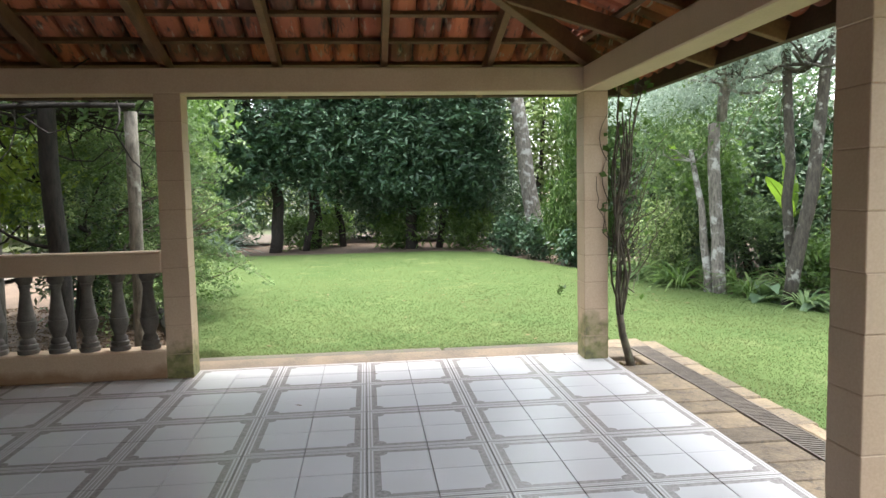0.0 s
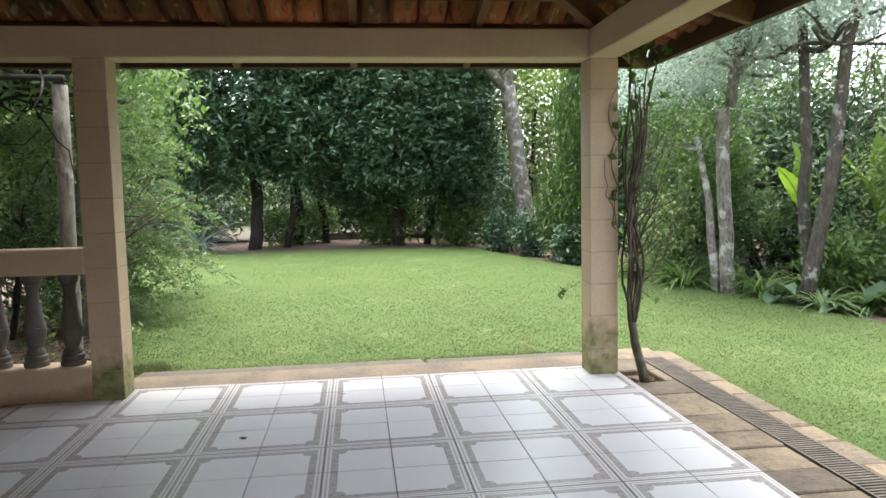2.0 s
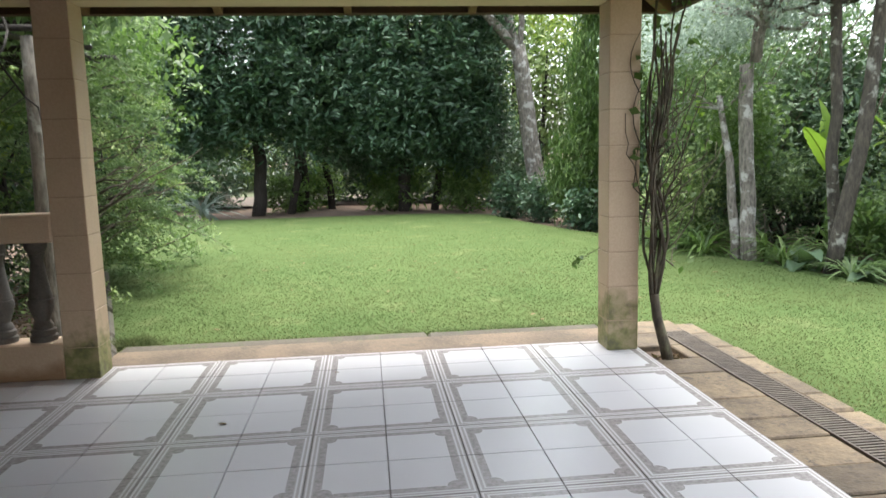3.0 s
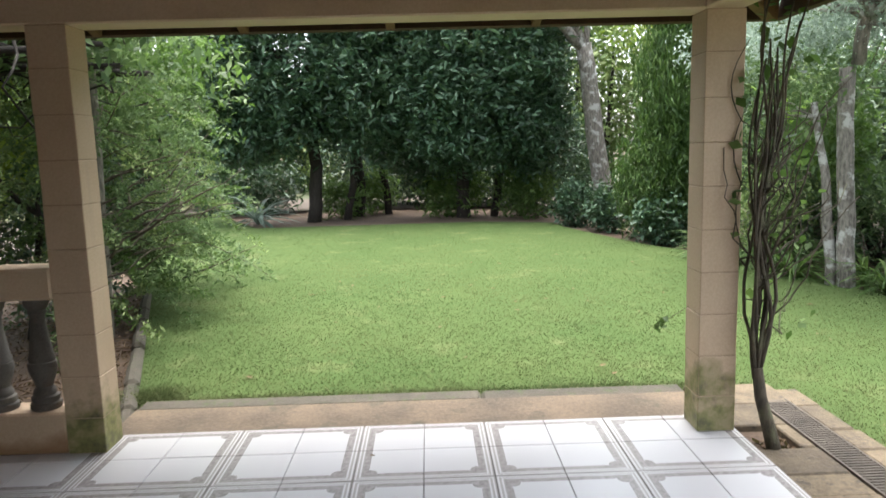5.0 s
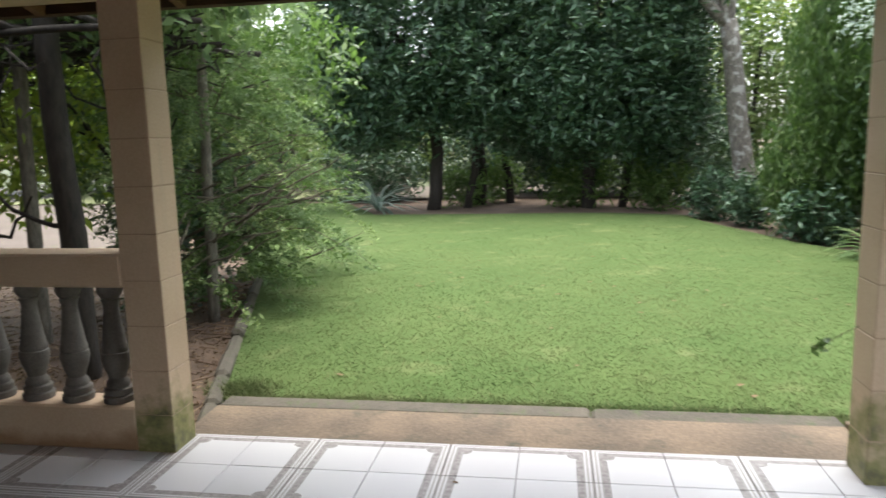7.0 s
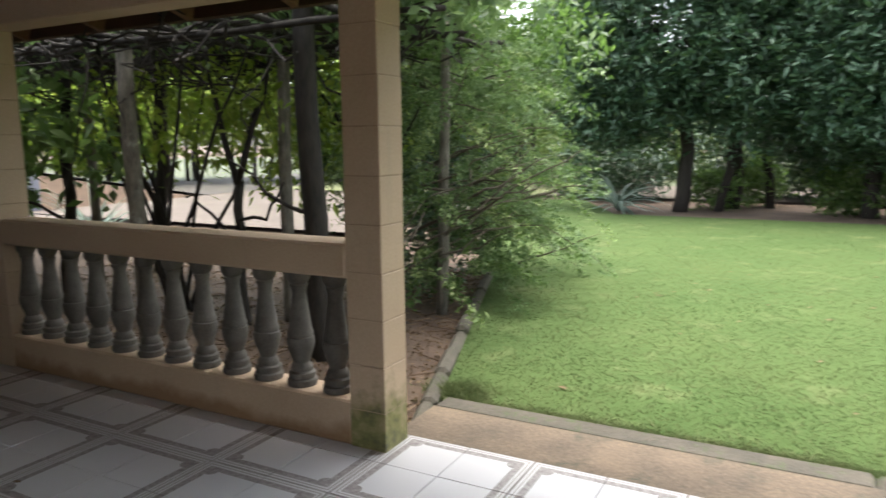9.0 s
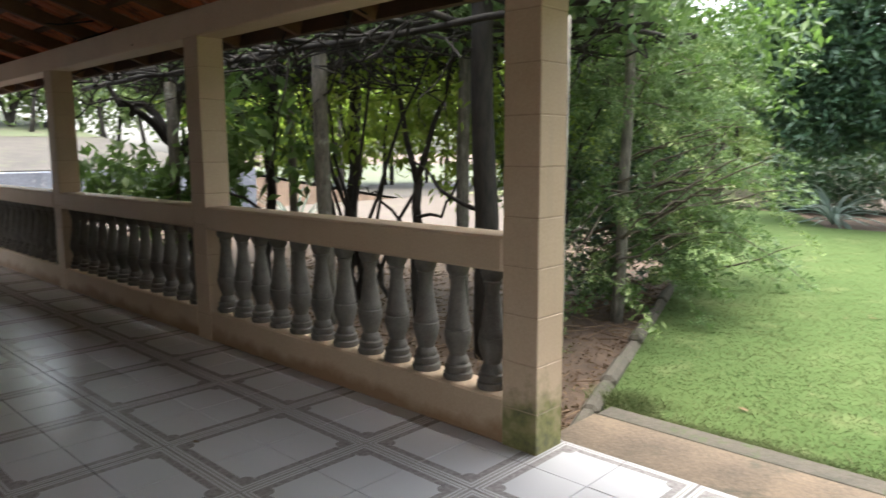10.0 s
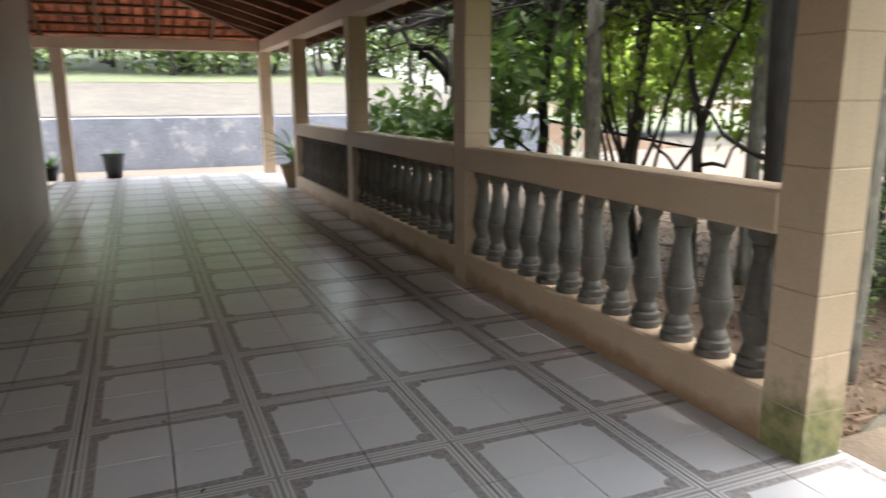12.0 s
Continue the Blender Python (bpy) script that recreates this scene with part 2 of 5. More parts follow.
IVYLEAF = leaf_mat("ivy_leaf", (0.03, 0.066, 0.016), (0.068, 0.13, 0.03), (0.13, 0.21, 0.055), 0.45, 0.3, (0.12, 0.22, 0.04))
BANK = rough_mat("bare_bank_earth", (0.022, 0.019, 0.016), (0.062, 0.052, 0.042), 0.95, 1.4, 9, 0.8, 0.0, (0.055, 0.06, 0.03))
PLASTER = rough_mat("weathered_plaster", (0.22, 0.19, 0.15), (0.36, 0.32, 0.26), 0.85, 2.5, 30, 0.3, 0.2)
DRYGRASS = rough_mat("dry_field", (0.10, 0.125, 0.045), (0.20, 0.205, 0.10), 0.9, 0.5, 9, 0.8)
BLACKPOT, _, _b = mat("black_plastic", 0.45)
_b.inputs["Base Color"].default_value = (0.015, 0.015, 0.017, 1)
CLAYPOT = rough_mat("pale_clay_pot", (0.16, 0.10, 0.055), (0.26, 0.18, 0.10), 0.8, 8, 70)


# ---------------------------------------------------------------- mesh tools
def part(name, bm, material, parent=None, label="", smooth=False):
    me = bpy.data.meshes.new(name)
    bm.to_mesh(me)
    bm.free()
    me.materials.append(material)
    if smooth:
        me.shade_smooth()
    ob = new(name, me)
    ob.parent = parent
    if label:
        ob["label"] = label
    return ob


def mesh_part(name, verts, faces, material, parent=None, label="", smooth=False):
    me = bpy.data.meshes.new(name)
    me.from_pydata(verts, [], faces)
    me.materials.append(material)
    if smooth:
        me.shade_smooth()
    ob = new(name, me)
    ob.parent = parent
    if label:
        ob["label"] = label
    return ob


def share(name, ob, m, parent):
    o = new(name, ob.data)
    o.parent, o.matrix_basis = parent, m
    return o


def thing(name, label, category, at=(0, 0, 0), group="", kind=""):
    ob = new(name)
    ob.location = at
    ob.empty_display_size = 0.1
    return tagged(ob, label, category, group, kind)


def box(lo, hi, bevel=0.0, bm=None):
    bm = bm or bmesh.new()
    c = [(a + b) / 2 for a, b in zip(lo, hi)]
    s = [abs(b - a) for a, b in zip(lo, hi)]
    r = bmesh.ops.create_cube(bm, size=1, matrix=Matrix.Translation(c) @ Matrix.Diagonal((*s, 1)))
    if bevel:
        edges = list({e for v in r["verts"] for e in v.link_edges})
        bmesh.ops.bevel(bm, geom=edges, offset=bevel, segments=1, affect="EDGES")
    return bm


def lathe(profile, n=16):
    verts, faces = [], []
    for r, z in profile:
        for i in range(n):
            a = 2 * math.pi * i / n
            verts.append((r * math.cos(a), r * math.sin(a), z))
    for j in range(len(profile) - 1):
        for i in range(n):
            k = (i + 1) % n
            faces.append((j * n + i, j * n + k, (j + 1) * n + k, (j + 1) * n + i))
    faces.append(tuple(reversed(range(n))))
    faces.append(tuple(range((len(profile) - 1) * n, len(profile) * n)))
    return verts, faces


def tube(points, radii, n=7, verts=None, faces=None):
    """Rings along a line, tapering; adds to the lists given."""
    verts = [] if verts is None else verts
    faces = [] if faces is None else faces
    pts = [Vector(p) for p in points]
    start = len(verts)
    for j, p in enumerate(pts):
        d = (pts[min(j + 1, len(pts) - 1)] - pts[max(j - 1, 0)]).normalized()
        side = d.cross(Vector((0.31, 0.95, 0.05)) if abs(d.z) > 0.6 else Vector((0, 0, 1))).normalized()
        up = side.cross(d)
        for i in range(n):
            a = 2 * math.pi * i / n
            verts.append(tuple(p + radii[j] * (math.cos(a) * side + math.sin(a) * up)))
    for j in range(len(pts) - 1):
        for i in range(n):
            k = (i + 1) % n
            faces.append((start + j * n + i, start + j * n + k, start + (j + 1) * n + k, start + (j + 1) * n + i))
    last = start + (len(pts) - 1) * n
    faces.append(tuple(range(start + n - 1, start - 1, -1)))
    faces.append(tuple(range(last, last + n)))
    return verts, faces


def wander(a, b, steps, amount, rng):
    """A crooked line from a to b."""
    a, b = Vector(a), Vector(b)
    out = []
    off = Vector((0, 0, 0))
    for i in range(steps + 1):
        f = i / steps
        off = off + Vector(rng.normal(0, 1, 3)) * amount / math.sqrt(steps)
        out.append(a.lerp(b, f) + off * min(1.0, 4 * f * (1.35 - f)))
    return out


def leaf_cloud(centres, size, ratio, rng, droop=0.2, spread=1.0):
    """Folded leaves of two triangles, one at each centre; returns vertices and faces."""
    c = np.asarray(centres, float)
    n = len(c)
    d = rng.normal(0, 1, (n, 3)) * np.array([1, 1, spread * 0.6])
    d[:, 2] -= droop
    d /= np.linalg.norm(d, axis=1)[:, None] + 1e-9
    s = np.cross(d, rng.normal(0, 1, (n, 3)))
    s[:, 2] *= 0.5
    s /= np.linalg.norm(s, axis=1)[:, None] + 1e-9
    length = size * rng.uniform(0.65, 1.3, n)[:, None]
    w = length * ratio
    bend = np.array([0, 0, -1.0]) * length * 0.12
    base, tip = c - d * length * 0.5, c + d * length * 0.5 + bend
    mid = c - d * length * 0.05
    v = np.stack([base, mid + s * w * 0.5, tip, mid - s * w * 0.5], 1).reshape(-1, 3)
    i = np.arange(n)[:, None] * 4
    f = np.concatenate([i + np.array([[0, 1, 2]]), i + np.array([[0, 2, 3]])], 1).reshape(-1, 3)
    return v, f


def cloud_part(name, centres, size, ratio, material, parent, rng, droop=0.2, label=""):
    v, f = leaf_cloud(centres, size, ratio, rng, droop)
    me = bpy.data.meshes.new(name)
    me.from_pydata(v.tolist(), [], f.tolist())
    me.materials.append(material)
    ob = new(name, me)
    ob.parent = parent
    if label:
        ob["label"] = label
    return ob


def blob_points(blobs, clusters, per, tight, rng, hollow=0.55):
    """Leaf places in clumps, mostly near the outside of ellipsoids (x, y, z, rx, ry, rz)."""
    vol = np.array([b[3] * b[4] + b[4] * b[5] + b[3] * b[5] for b in blobs])
    pick = rng.choice(len(blobs), clusters, p=vol / vol.sum())
    b = np.array(blobs)[pick]
    d = rng.normal(0, 1, (clusters, 3))
    d /= np.linalg.norm(d, axis=1)[:, None]
    r = rng.uniform(hollow ** 3, 1.0, clusters) ** (1 / 3) * rng.uniform(0.85, 1.12, clusters)
    c = b[:, :3] + d * r[:, None] * b[:, 3:]
    return (c[:, None, :] + rng.normal(0, tight, (clusters, per, 3))).reshape(-1, 3)

# ---------------------------------------------------------------- ground
def kerb_x(y):
    return -1.45 - 0.355 * (y - 6.0)


def lawn_right(y):
    return float(np.interp(y, [-6, 5, 7.8, 10, 12.4, 13.5, 16.2, 19, 22], [7.2, 6.3, 5.6, 5.1, 4.8, 3.9, 3.0, 2.7, 2.4]))


def lawn_left(y):
    return float(np.interp(y, [6.5, 10, 12, 16, 19, 22], [kerb_x(6.5), kerb_x(10), -4.0, -5.5, -7.0, -8.0]))


def ground_z(x, y):
    z = -0.10 - 0.04 * min(max(x - 1.5, 0), 5)
    z += 0.003 * math.sin(0.9 * x + 0.4 * y) * min(1, max(0, (y - 6.6) / 3))
    if x < -15.6:
        z += (1.05 + 0.12 * min(-15.6 - x, 30)) * min(max((18 - y) / 6, 0), 1)
    return z


def sheet(name, material, xs, ys, lift, keep=None, wobble=0.0):
    """A grid over the plan that lies on the ground."""
    verts, index, faces = [], {}, []
    for j, y in enumerate(ys):
        for i, x in enumerate(xs):
            index[i, j] = len(verts)
            verts.append((x, y, ground_z(x, y) + lift + (wobble * noise.noise((x * 1.7, y * 1.7, 0)) if wobble else 0)))
    for j in range(len(ys) - 1):
        for i in range(len(xs) - 1):
            if keep is None or keep((xs[i] + xs[i + 1]) / 2, (ys[j] + ys[j + 1]) / 2):
                faces.append((index[i, j], index[i + 1, j], index[i + 1, j + 1], index[i, j + 1]))
    return mesh_part(name, verts, faces, material, smooth=True)


far = [-400, -150, -70, -50, -40, -32, -26, -22, -19, -17, -15.61, -15.59, -14, -12, -10, -8, -6, -4, -3, -2, -1, 0, 1, 2, 3, 4, 5, 6, 7, 8, 10, 12, 15, 20, 30, 60, 150, 400]
ground = sheet("ground", SOIL, far, [-400, -150, -60, -30, -15, -8, -4, 0, 4, 5, 5.5, 6, 7, 8, 9, 10, 12, 14, 16, 18, 20, 22, 26, 32, 45, 70, 150, 400], -0.06)
tagged(ground, "brown earth with dry leaf litter under the garden", "ground", kind="structure")


def strips(name, material, rows, lift, n=24):
    verts, faces = [], []
    for y, a, b in rows:
        for i in range(n + 1):
            x = a + (b - a) * i / n
            verts.append((x, y, ground_z(x, y) + lift))
    for j in range(len(rows) - 1):
        for i in range(n):
            k = j * (n + 1) + i
            faces.append((k, k + 1, k + n + 2, k + n + 1))
    return mesh_part(name, verts, faces, material, smooth=True)


lawn_rows = [(y, lawn_left(y), lawn_right(y)) for y in np.linspace(6.5, 17.2, 34)]
lawn_rows += [(y, lawn_left(y), -3.4 - 0.5 * (y - 17.2)) for y in (17.25, 18.0, 19.0, 20.3)]
lawn = strips("lawn", TURF, lawn_rows, 0.0, 30)
tagged(lawn, "short bright green mown lawn", "lawn", kind="structure")
side_lawn = strips("side_lawn", TURF, [(y, 2.43, lawn_right(y)) for y in np.linspace(-6, 6.5, 20)], 0.0, 12)
tagged(side_lawn, "short green lawn beside the stone border", "lawn", kind="structure")
yard = sheet("yard", DIRT, list(np.linspace(-15.5, -6.5, 16)), list(np.linspace(12.5, 40, 16)), 0.02, None)
tagged(yard, "pale dry dirt yard beyond the pergola", "yard", kind="structure")
field = sheet("field", DRYGRASS, list(np.linspace(-15.4, -6.6, 10)), list(np.linspace(20.5, 40, 12)), 0.05, None)
tagged(field, "pale dry grass beyond the dirt yard", "field", kind="structure")
court = sheet("court", DIRT, list(np.linspace(-15.5, -8.5, 10)), list(np.linspace(-8, 12.5, 12)), -0.005, lambda x, y: x < -13.2)
tagged(court, "pale dry dirt court at the end of the veranda", "yard", kind="structure")
slope = sheet("grassy_slope", MEADOW, [-60, -50, -42, -35, -30, -26, -22.5], list(np.linspace(-40, 60, 51)), 0.03)
path = sheet("path", DIRT, list(np.linspace(-10, 4.5, 12)), list(np.linspace(21.5, 26.5, 5)), 0.0)
tagged(path, "pale dirt path behind the big trees", "path", kind="structure")
tagged(slope, "grassy slope above the bare bank", "slope", kind="structure")
bank = sheet("bare_bank", BANK, [-22.5, -21, -19.5, -18, -16.7, -15.62], list(np.linspace(-40, 60, 51)), 0.02)
tagged(bank, "bare pale earth bank above the retaining wall", "bank", kind="structure")
meadow = sheet("meadow", MEADOW, list(np.linspace(-15.5, 30, 14)), list(np.linspace(26, 90, 10)), -0.02)
tagged(meadow, "wild grass behind the big trees", "meadow", kind="structure")
bm = box((-16.0, -14, -0.4), (-15.55, 13, 0.95), 0.02)
tagged(part("retaining_wall", bm, RETAIN), "low grey-blue retaining wall with peeling render", "retaining wall", kind="structure")

low_wall = thing("garden_wall", "low pale cream wall beyond the lawn's far corner", "wall", kind="structure")
for k in range(4):
    part("panel", box((-7.6 + 0.9 * k, 24.0, -0.3), (-6.74 + 0.9 * k, 24.14, 0.72), 0.01), PLASTER, low_wall)
    part("post", box((-7.74 + 0.9 * k, 23.97, -0.3), (-7.606 + 0.9 * k, 24.17, 0.80), 0.01), PLASTER, low_wall)

# ---------------------------------------------------------------- floor of the veranda
floor = thing("floor", "veranda floor of printed white and grey ceramic tiles", "floor", kind="structure")
bm = box((-13.05, 2.3, -0.25), (1.78, 5.77, -0.008))
box((-1.5, -4.0, -0.25), (1.78, 2.3, -0.008), bm=bm)
part("bed", bm, GROUT, floor)
TP, TX, TY = 0.32, 0.20, 5.14


def tile_verts(g=0.0015):
    a, b, h, c = g, TP - g, -0.008, 0.0015
    return [(a, a, h), (b, a, h), (b, b, h), (a, b, h), (a + c, a + c, 0), (b - c, a + c, 0), (b - c, b - c, 0), (a + c, b - c, 0)]


TILE_FACES = [(4, 5, 6, 7), (0, 1, 5, 4), (1, 2, 6, 5), (2, 3, 7, 6), (3, 0, 4, 7)]


def tile_mesh(name, spots):
    """Tiles at (centre x, centre y, quarter turns), each printed from the panel's centre outwards."""
    verts, faces, uvs = [], [], []
    for cx, cy, q in spots:
        r = Matrix.Rotation(q * math.pi / 2, 3, "Z")
        k = len(verts)
        loc = [Vector(v) - Vector((TP / 2, TP / 2, 0)) for v in tile_verts()]
        verts += [tuple(r @ v + Vector((cx, cy, 0))) for v in loc]
        for f in TILE_FACES:
            faces.append(tuple(k + i for i in f))
            uvs += [((loc[i].x + TP / 2) / TP, (loc[i].y + TP / 2) / TP) for i in f]
    me = bpy.data.meshes.new(name)
    me.from_pydata(verts, [], faces)
    layer = me.uv_layers.new(name="print")
    layer.data.foreach_set("uv", np.array(uvs, np.float32).ravel())
    me.materials.append(TILE)
    return me


def quarter(i, j):
    right, up = i % 2 == 0, j % 2 != 0
    return {(True, True): 0, (False, True): 1, (False, False): 2, (True, False): 3}[right, up]


near_tiles, far_tiles = [], []
for i in range(-42, 5):
    for j in range(-28, 2):
        cx, cy = TX + TP * (i + 0.5), TY + TP * (j + 0.5)
        wing = cy > 2.4 and cx > -13.0
        if not (wing or cx > -1.5):
            continue
        up = quarter(i, j)
        spot = (cx, cy, up)
        if (cy > 1.2 and cx > -1.5) or (cx > -4.3 and cy > 2.4):
            near_tiles.append(spot)
        else:
            far_tiles.append(spot)
one_tile = tile_mesh("floor_tile", [(0, 0, 0)])
for cx, cy, q in near_tiles:
    o = new("floor_tile", one_tile)
    o.parent, o.matrix_basis = floor, pose(cx, cy, random.uniform(-0.0006, 0.0006), 0, 0, 90 * q)
o = new("more_tiles", tile_mesh("more_tiles", far_tiles))
o.parent = floor
tagged(o, kind="stuff")

# ---------------------------------------------------------------- columns, beams, balustrades
W = 0.19


def column(x, y, mossy=False, top=2.08):
    c = thing("column", "peach painted column of square concrete blocks" + (", green with moss at its foot" if mossy else ""), "column", (x, y, 0), "veranda columns")
    bm = box((-W / 2 + 0.0025, -W / 2 + 0.0025, 0.0), (W / 2 - 0.0025, W / 2 - 0.0025, top))
    part("core", bm, MORTAR, c)
    courses = [0.0, 0.185] + [0.396 + 0.2125 * k for k in range(8)] + [top]
    for z, up in zip(courses, courses[1:]):
        h = up - z
        key = (mossy, round(h, 3))
        if key not in block_meshes:
            bm = box((-W / 2, -W / 2, 0), (W / 2, W / 2, h - 0.0022), 0.0035)
            ob = part("block", bm, PAINT_MOSS if mossy else PAINT, c)
            block_meshes[key] = ob
        else:
            ob = share("block", block_meshes[key], Matrix(), c)
        ob.location = (random.uniform(-0.0015, 0.0015), random.uniform(-0.0015, 0.0015), z)
    return c


block_meshes = {}
FY, RX = 5.645, 1.686
for x, mossy in ((-1.485, True), (-4.275, False), (-7.065, False), (-9.885, False), (-12.72, False)):
    column(x, FY, mossy)
column(RX, FY, True)
for y in (2.525, -0.6, -3.7):
    column(RX, y)
column(-12.72, 2.45)
column(-12.72, -0.6)


def beam(lo, hi, label):
    bm = box(lo, hi, 0.008)
    return tagged(part("beam", bm, PAINT), label, "beam", kind="structure")


beam((-12.82, 5.55, 2.08), (1.593, 5.74, 2.262), "long peach painted concrete beam on the columns")
beam((1.589, -4.0, 2.08), (1.779, 5.742, 2.266), "peach painted concrete beam over the side opening")
beam((-12.815, -3, 2.08), (-12.625, 5.548, 2.262), "peach painted concrete beam over the far end opening")

BAL = [(0.070, 0.0), (0.073, 0.010), (0.073, 0.028), (0.061, 0.034), (0.066, 0.044), (0.066, 0.060), (0.052, 0.067), (0.055, 0.078), (0.050, 0.092), (0.040, 0.105),
       (0.045, 0.122), (0.060, 0.160), (0.068, 0.195), (0.065, 0.218), (0.060, 0.222), (0.063, 0.236), (0.056, 0.255), (0.049, 0.30), (0.040, 0.36), (0.034, 0.41), (0.036, 0.43),
       (0.045, 0.452), (0.040, 0.458), (0.052, 0.472), (0.058, 0.488), (0.058, 0.515)]
bv, bf = lathe([(rad, z * 0.573 / 0.515) for rad, z in BAL], 18)
bal_proto = None
for xa, xb in ((-4.18, -1.58), (-6.97, -4.37), (-9.79, -7.16)):
    rail_set = thing("balustrade", "low veranda balustrade with grey turned concrete balusters and peach rail", "balustrade", (0, 0, 0), "balustrades")
    part("plinth", box((xa, 5.552, 0), (xb, 5.735, 0.215), 0.01), PAINT_SPLASH, rail_set)
    part("rail", box((xa, 5.545, 0.787), (xb, 5.745, 0.943), 0.012), PAINT, rail_set)
    for k in range(12):
        x = xb - 0.135 - 0.2165 * k
        if bal_proto is None:
            bal_proto = mesh_part("baluster", bv, bf, CAST, rail_set, "", True)
            bal_proto.data.set_sharp_from_angle(angle=radians(38))
            ob = bal_proto
        else:
            ob = share("baluster", bal_proto, Matrix(), rail_set)
        ob.matrix_basis = pose(x, 5.645, 0.214, 0, 0, random.uniform(0, 360))

# house walls
for name, lo, hi in (("wall_north", (-8.95, 2.33, 0), (-1.41, 2.53, 3.15)), ("wall_east", (-1.61, -4.1, 0), (-1.41, 2.328, 3.15)),
                     ("wall_south", (-8.75, -4.1, 0), (-1.612, -3.9, 3.15)), ("wall_west", (-8.95, -4.1, 0), (-8.752, 2.328, 3.15))):
    tagged(part(name, box(lo, hi, 0.01), WALL), "plain cream painted house wall along the veranda", "wall", kind="structure")

# unseen wall added to close the south end and cut light from behind
tagged(part("wall_end", box((-1.408, -4.1, 0), (1.78, -3.9, 3.15), 0.01), WALL), "plain cream painted wall added unseen at the veranda's end to block light", "wall", kind="structure")

# ---------------------------------------------------------------- roof
roof = thing("roof", "hipped veranda roof of clay tiles on brown rafters and battens", "roof", kind="structure")
S = 0.30
ANG = math.degrees(math.atan(S))
CS = math.cos(math.atan(S))


def plane(kind):
    """A frame on a roof slope: x along the eave, y up the slope, z out of it; d = 0 over the beam's middle."""
    if kind == "front":
        return pose(0, FY, 2.275, ANG, 0, 180)
    if kind == "side":
        return pose(RX, 0, 2.275, 0, 0, 90) @ pose(0, 0, 0, ANG, 0, 0)
    return pose(-12.72, 0, 2.275, 0, 0, -90) @ pose(0, 0, 0, ANG, 0, 0)


def limits(kind, d):
    """From where to where along the eave the slope reaches at the inward distance d (in the slope's own x)."""
    if kind == "front":
        return -(RX - d), 12.72 - d
    if kind == "side":
        return -4.2, FY - d
    return -(FY - d), 4.0


def roof_tile():
    xs = [-0.098, -0.086, -0.066, -0.03, 0.03, 0.066, 0.086, 0.098]
    zs = [0.075, 0.04, 0.012, 0.0, 0.0, 0.012, 0.04, 0.075]
    verts, faces = [], []
    for y, lift, w in ((-0.23, 0.0, 1.0), (0.19, 0.034, 0.90)):
        for t in (0.0, 0.013):
            verts += [(x * w, y, z + lift + t) for x, z in zip(xs, zs)]
    n = 8
    for i in range(n - 1):
        faces += [(i + 1, i, 2 * n + i, 2 * n + i + 1), (n + i, n + i + 1, 3 * n + i + 1, 3 * n + i), (i, i + 1, n + i + 1, n + i), (2 * n + i + 1, 2 * n + i, 3 * n + i, 3 * n + i + 1)]
    faces += [(0, n, 3 * n, 2 * n), (n - 1, 2 * n + n - 1, 3 * n + n - 1, 2 * n - 1)]
    return verts, faces


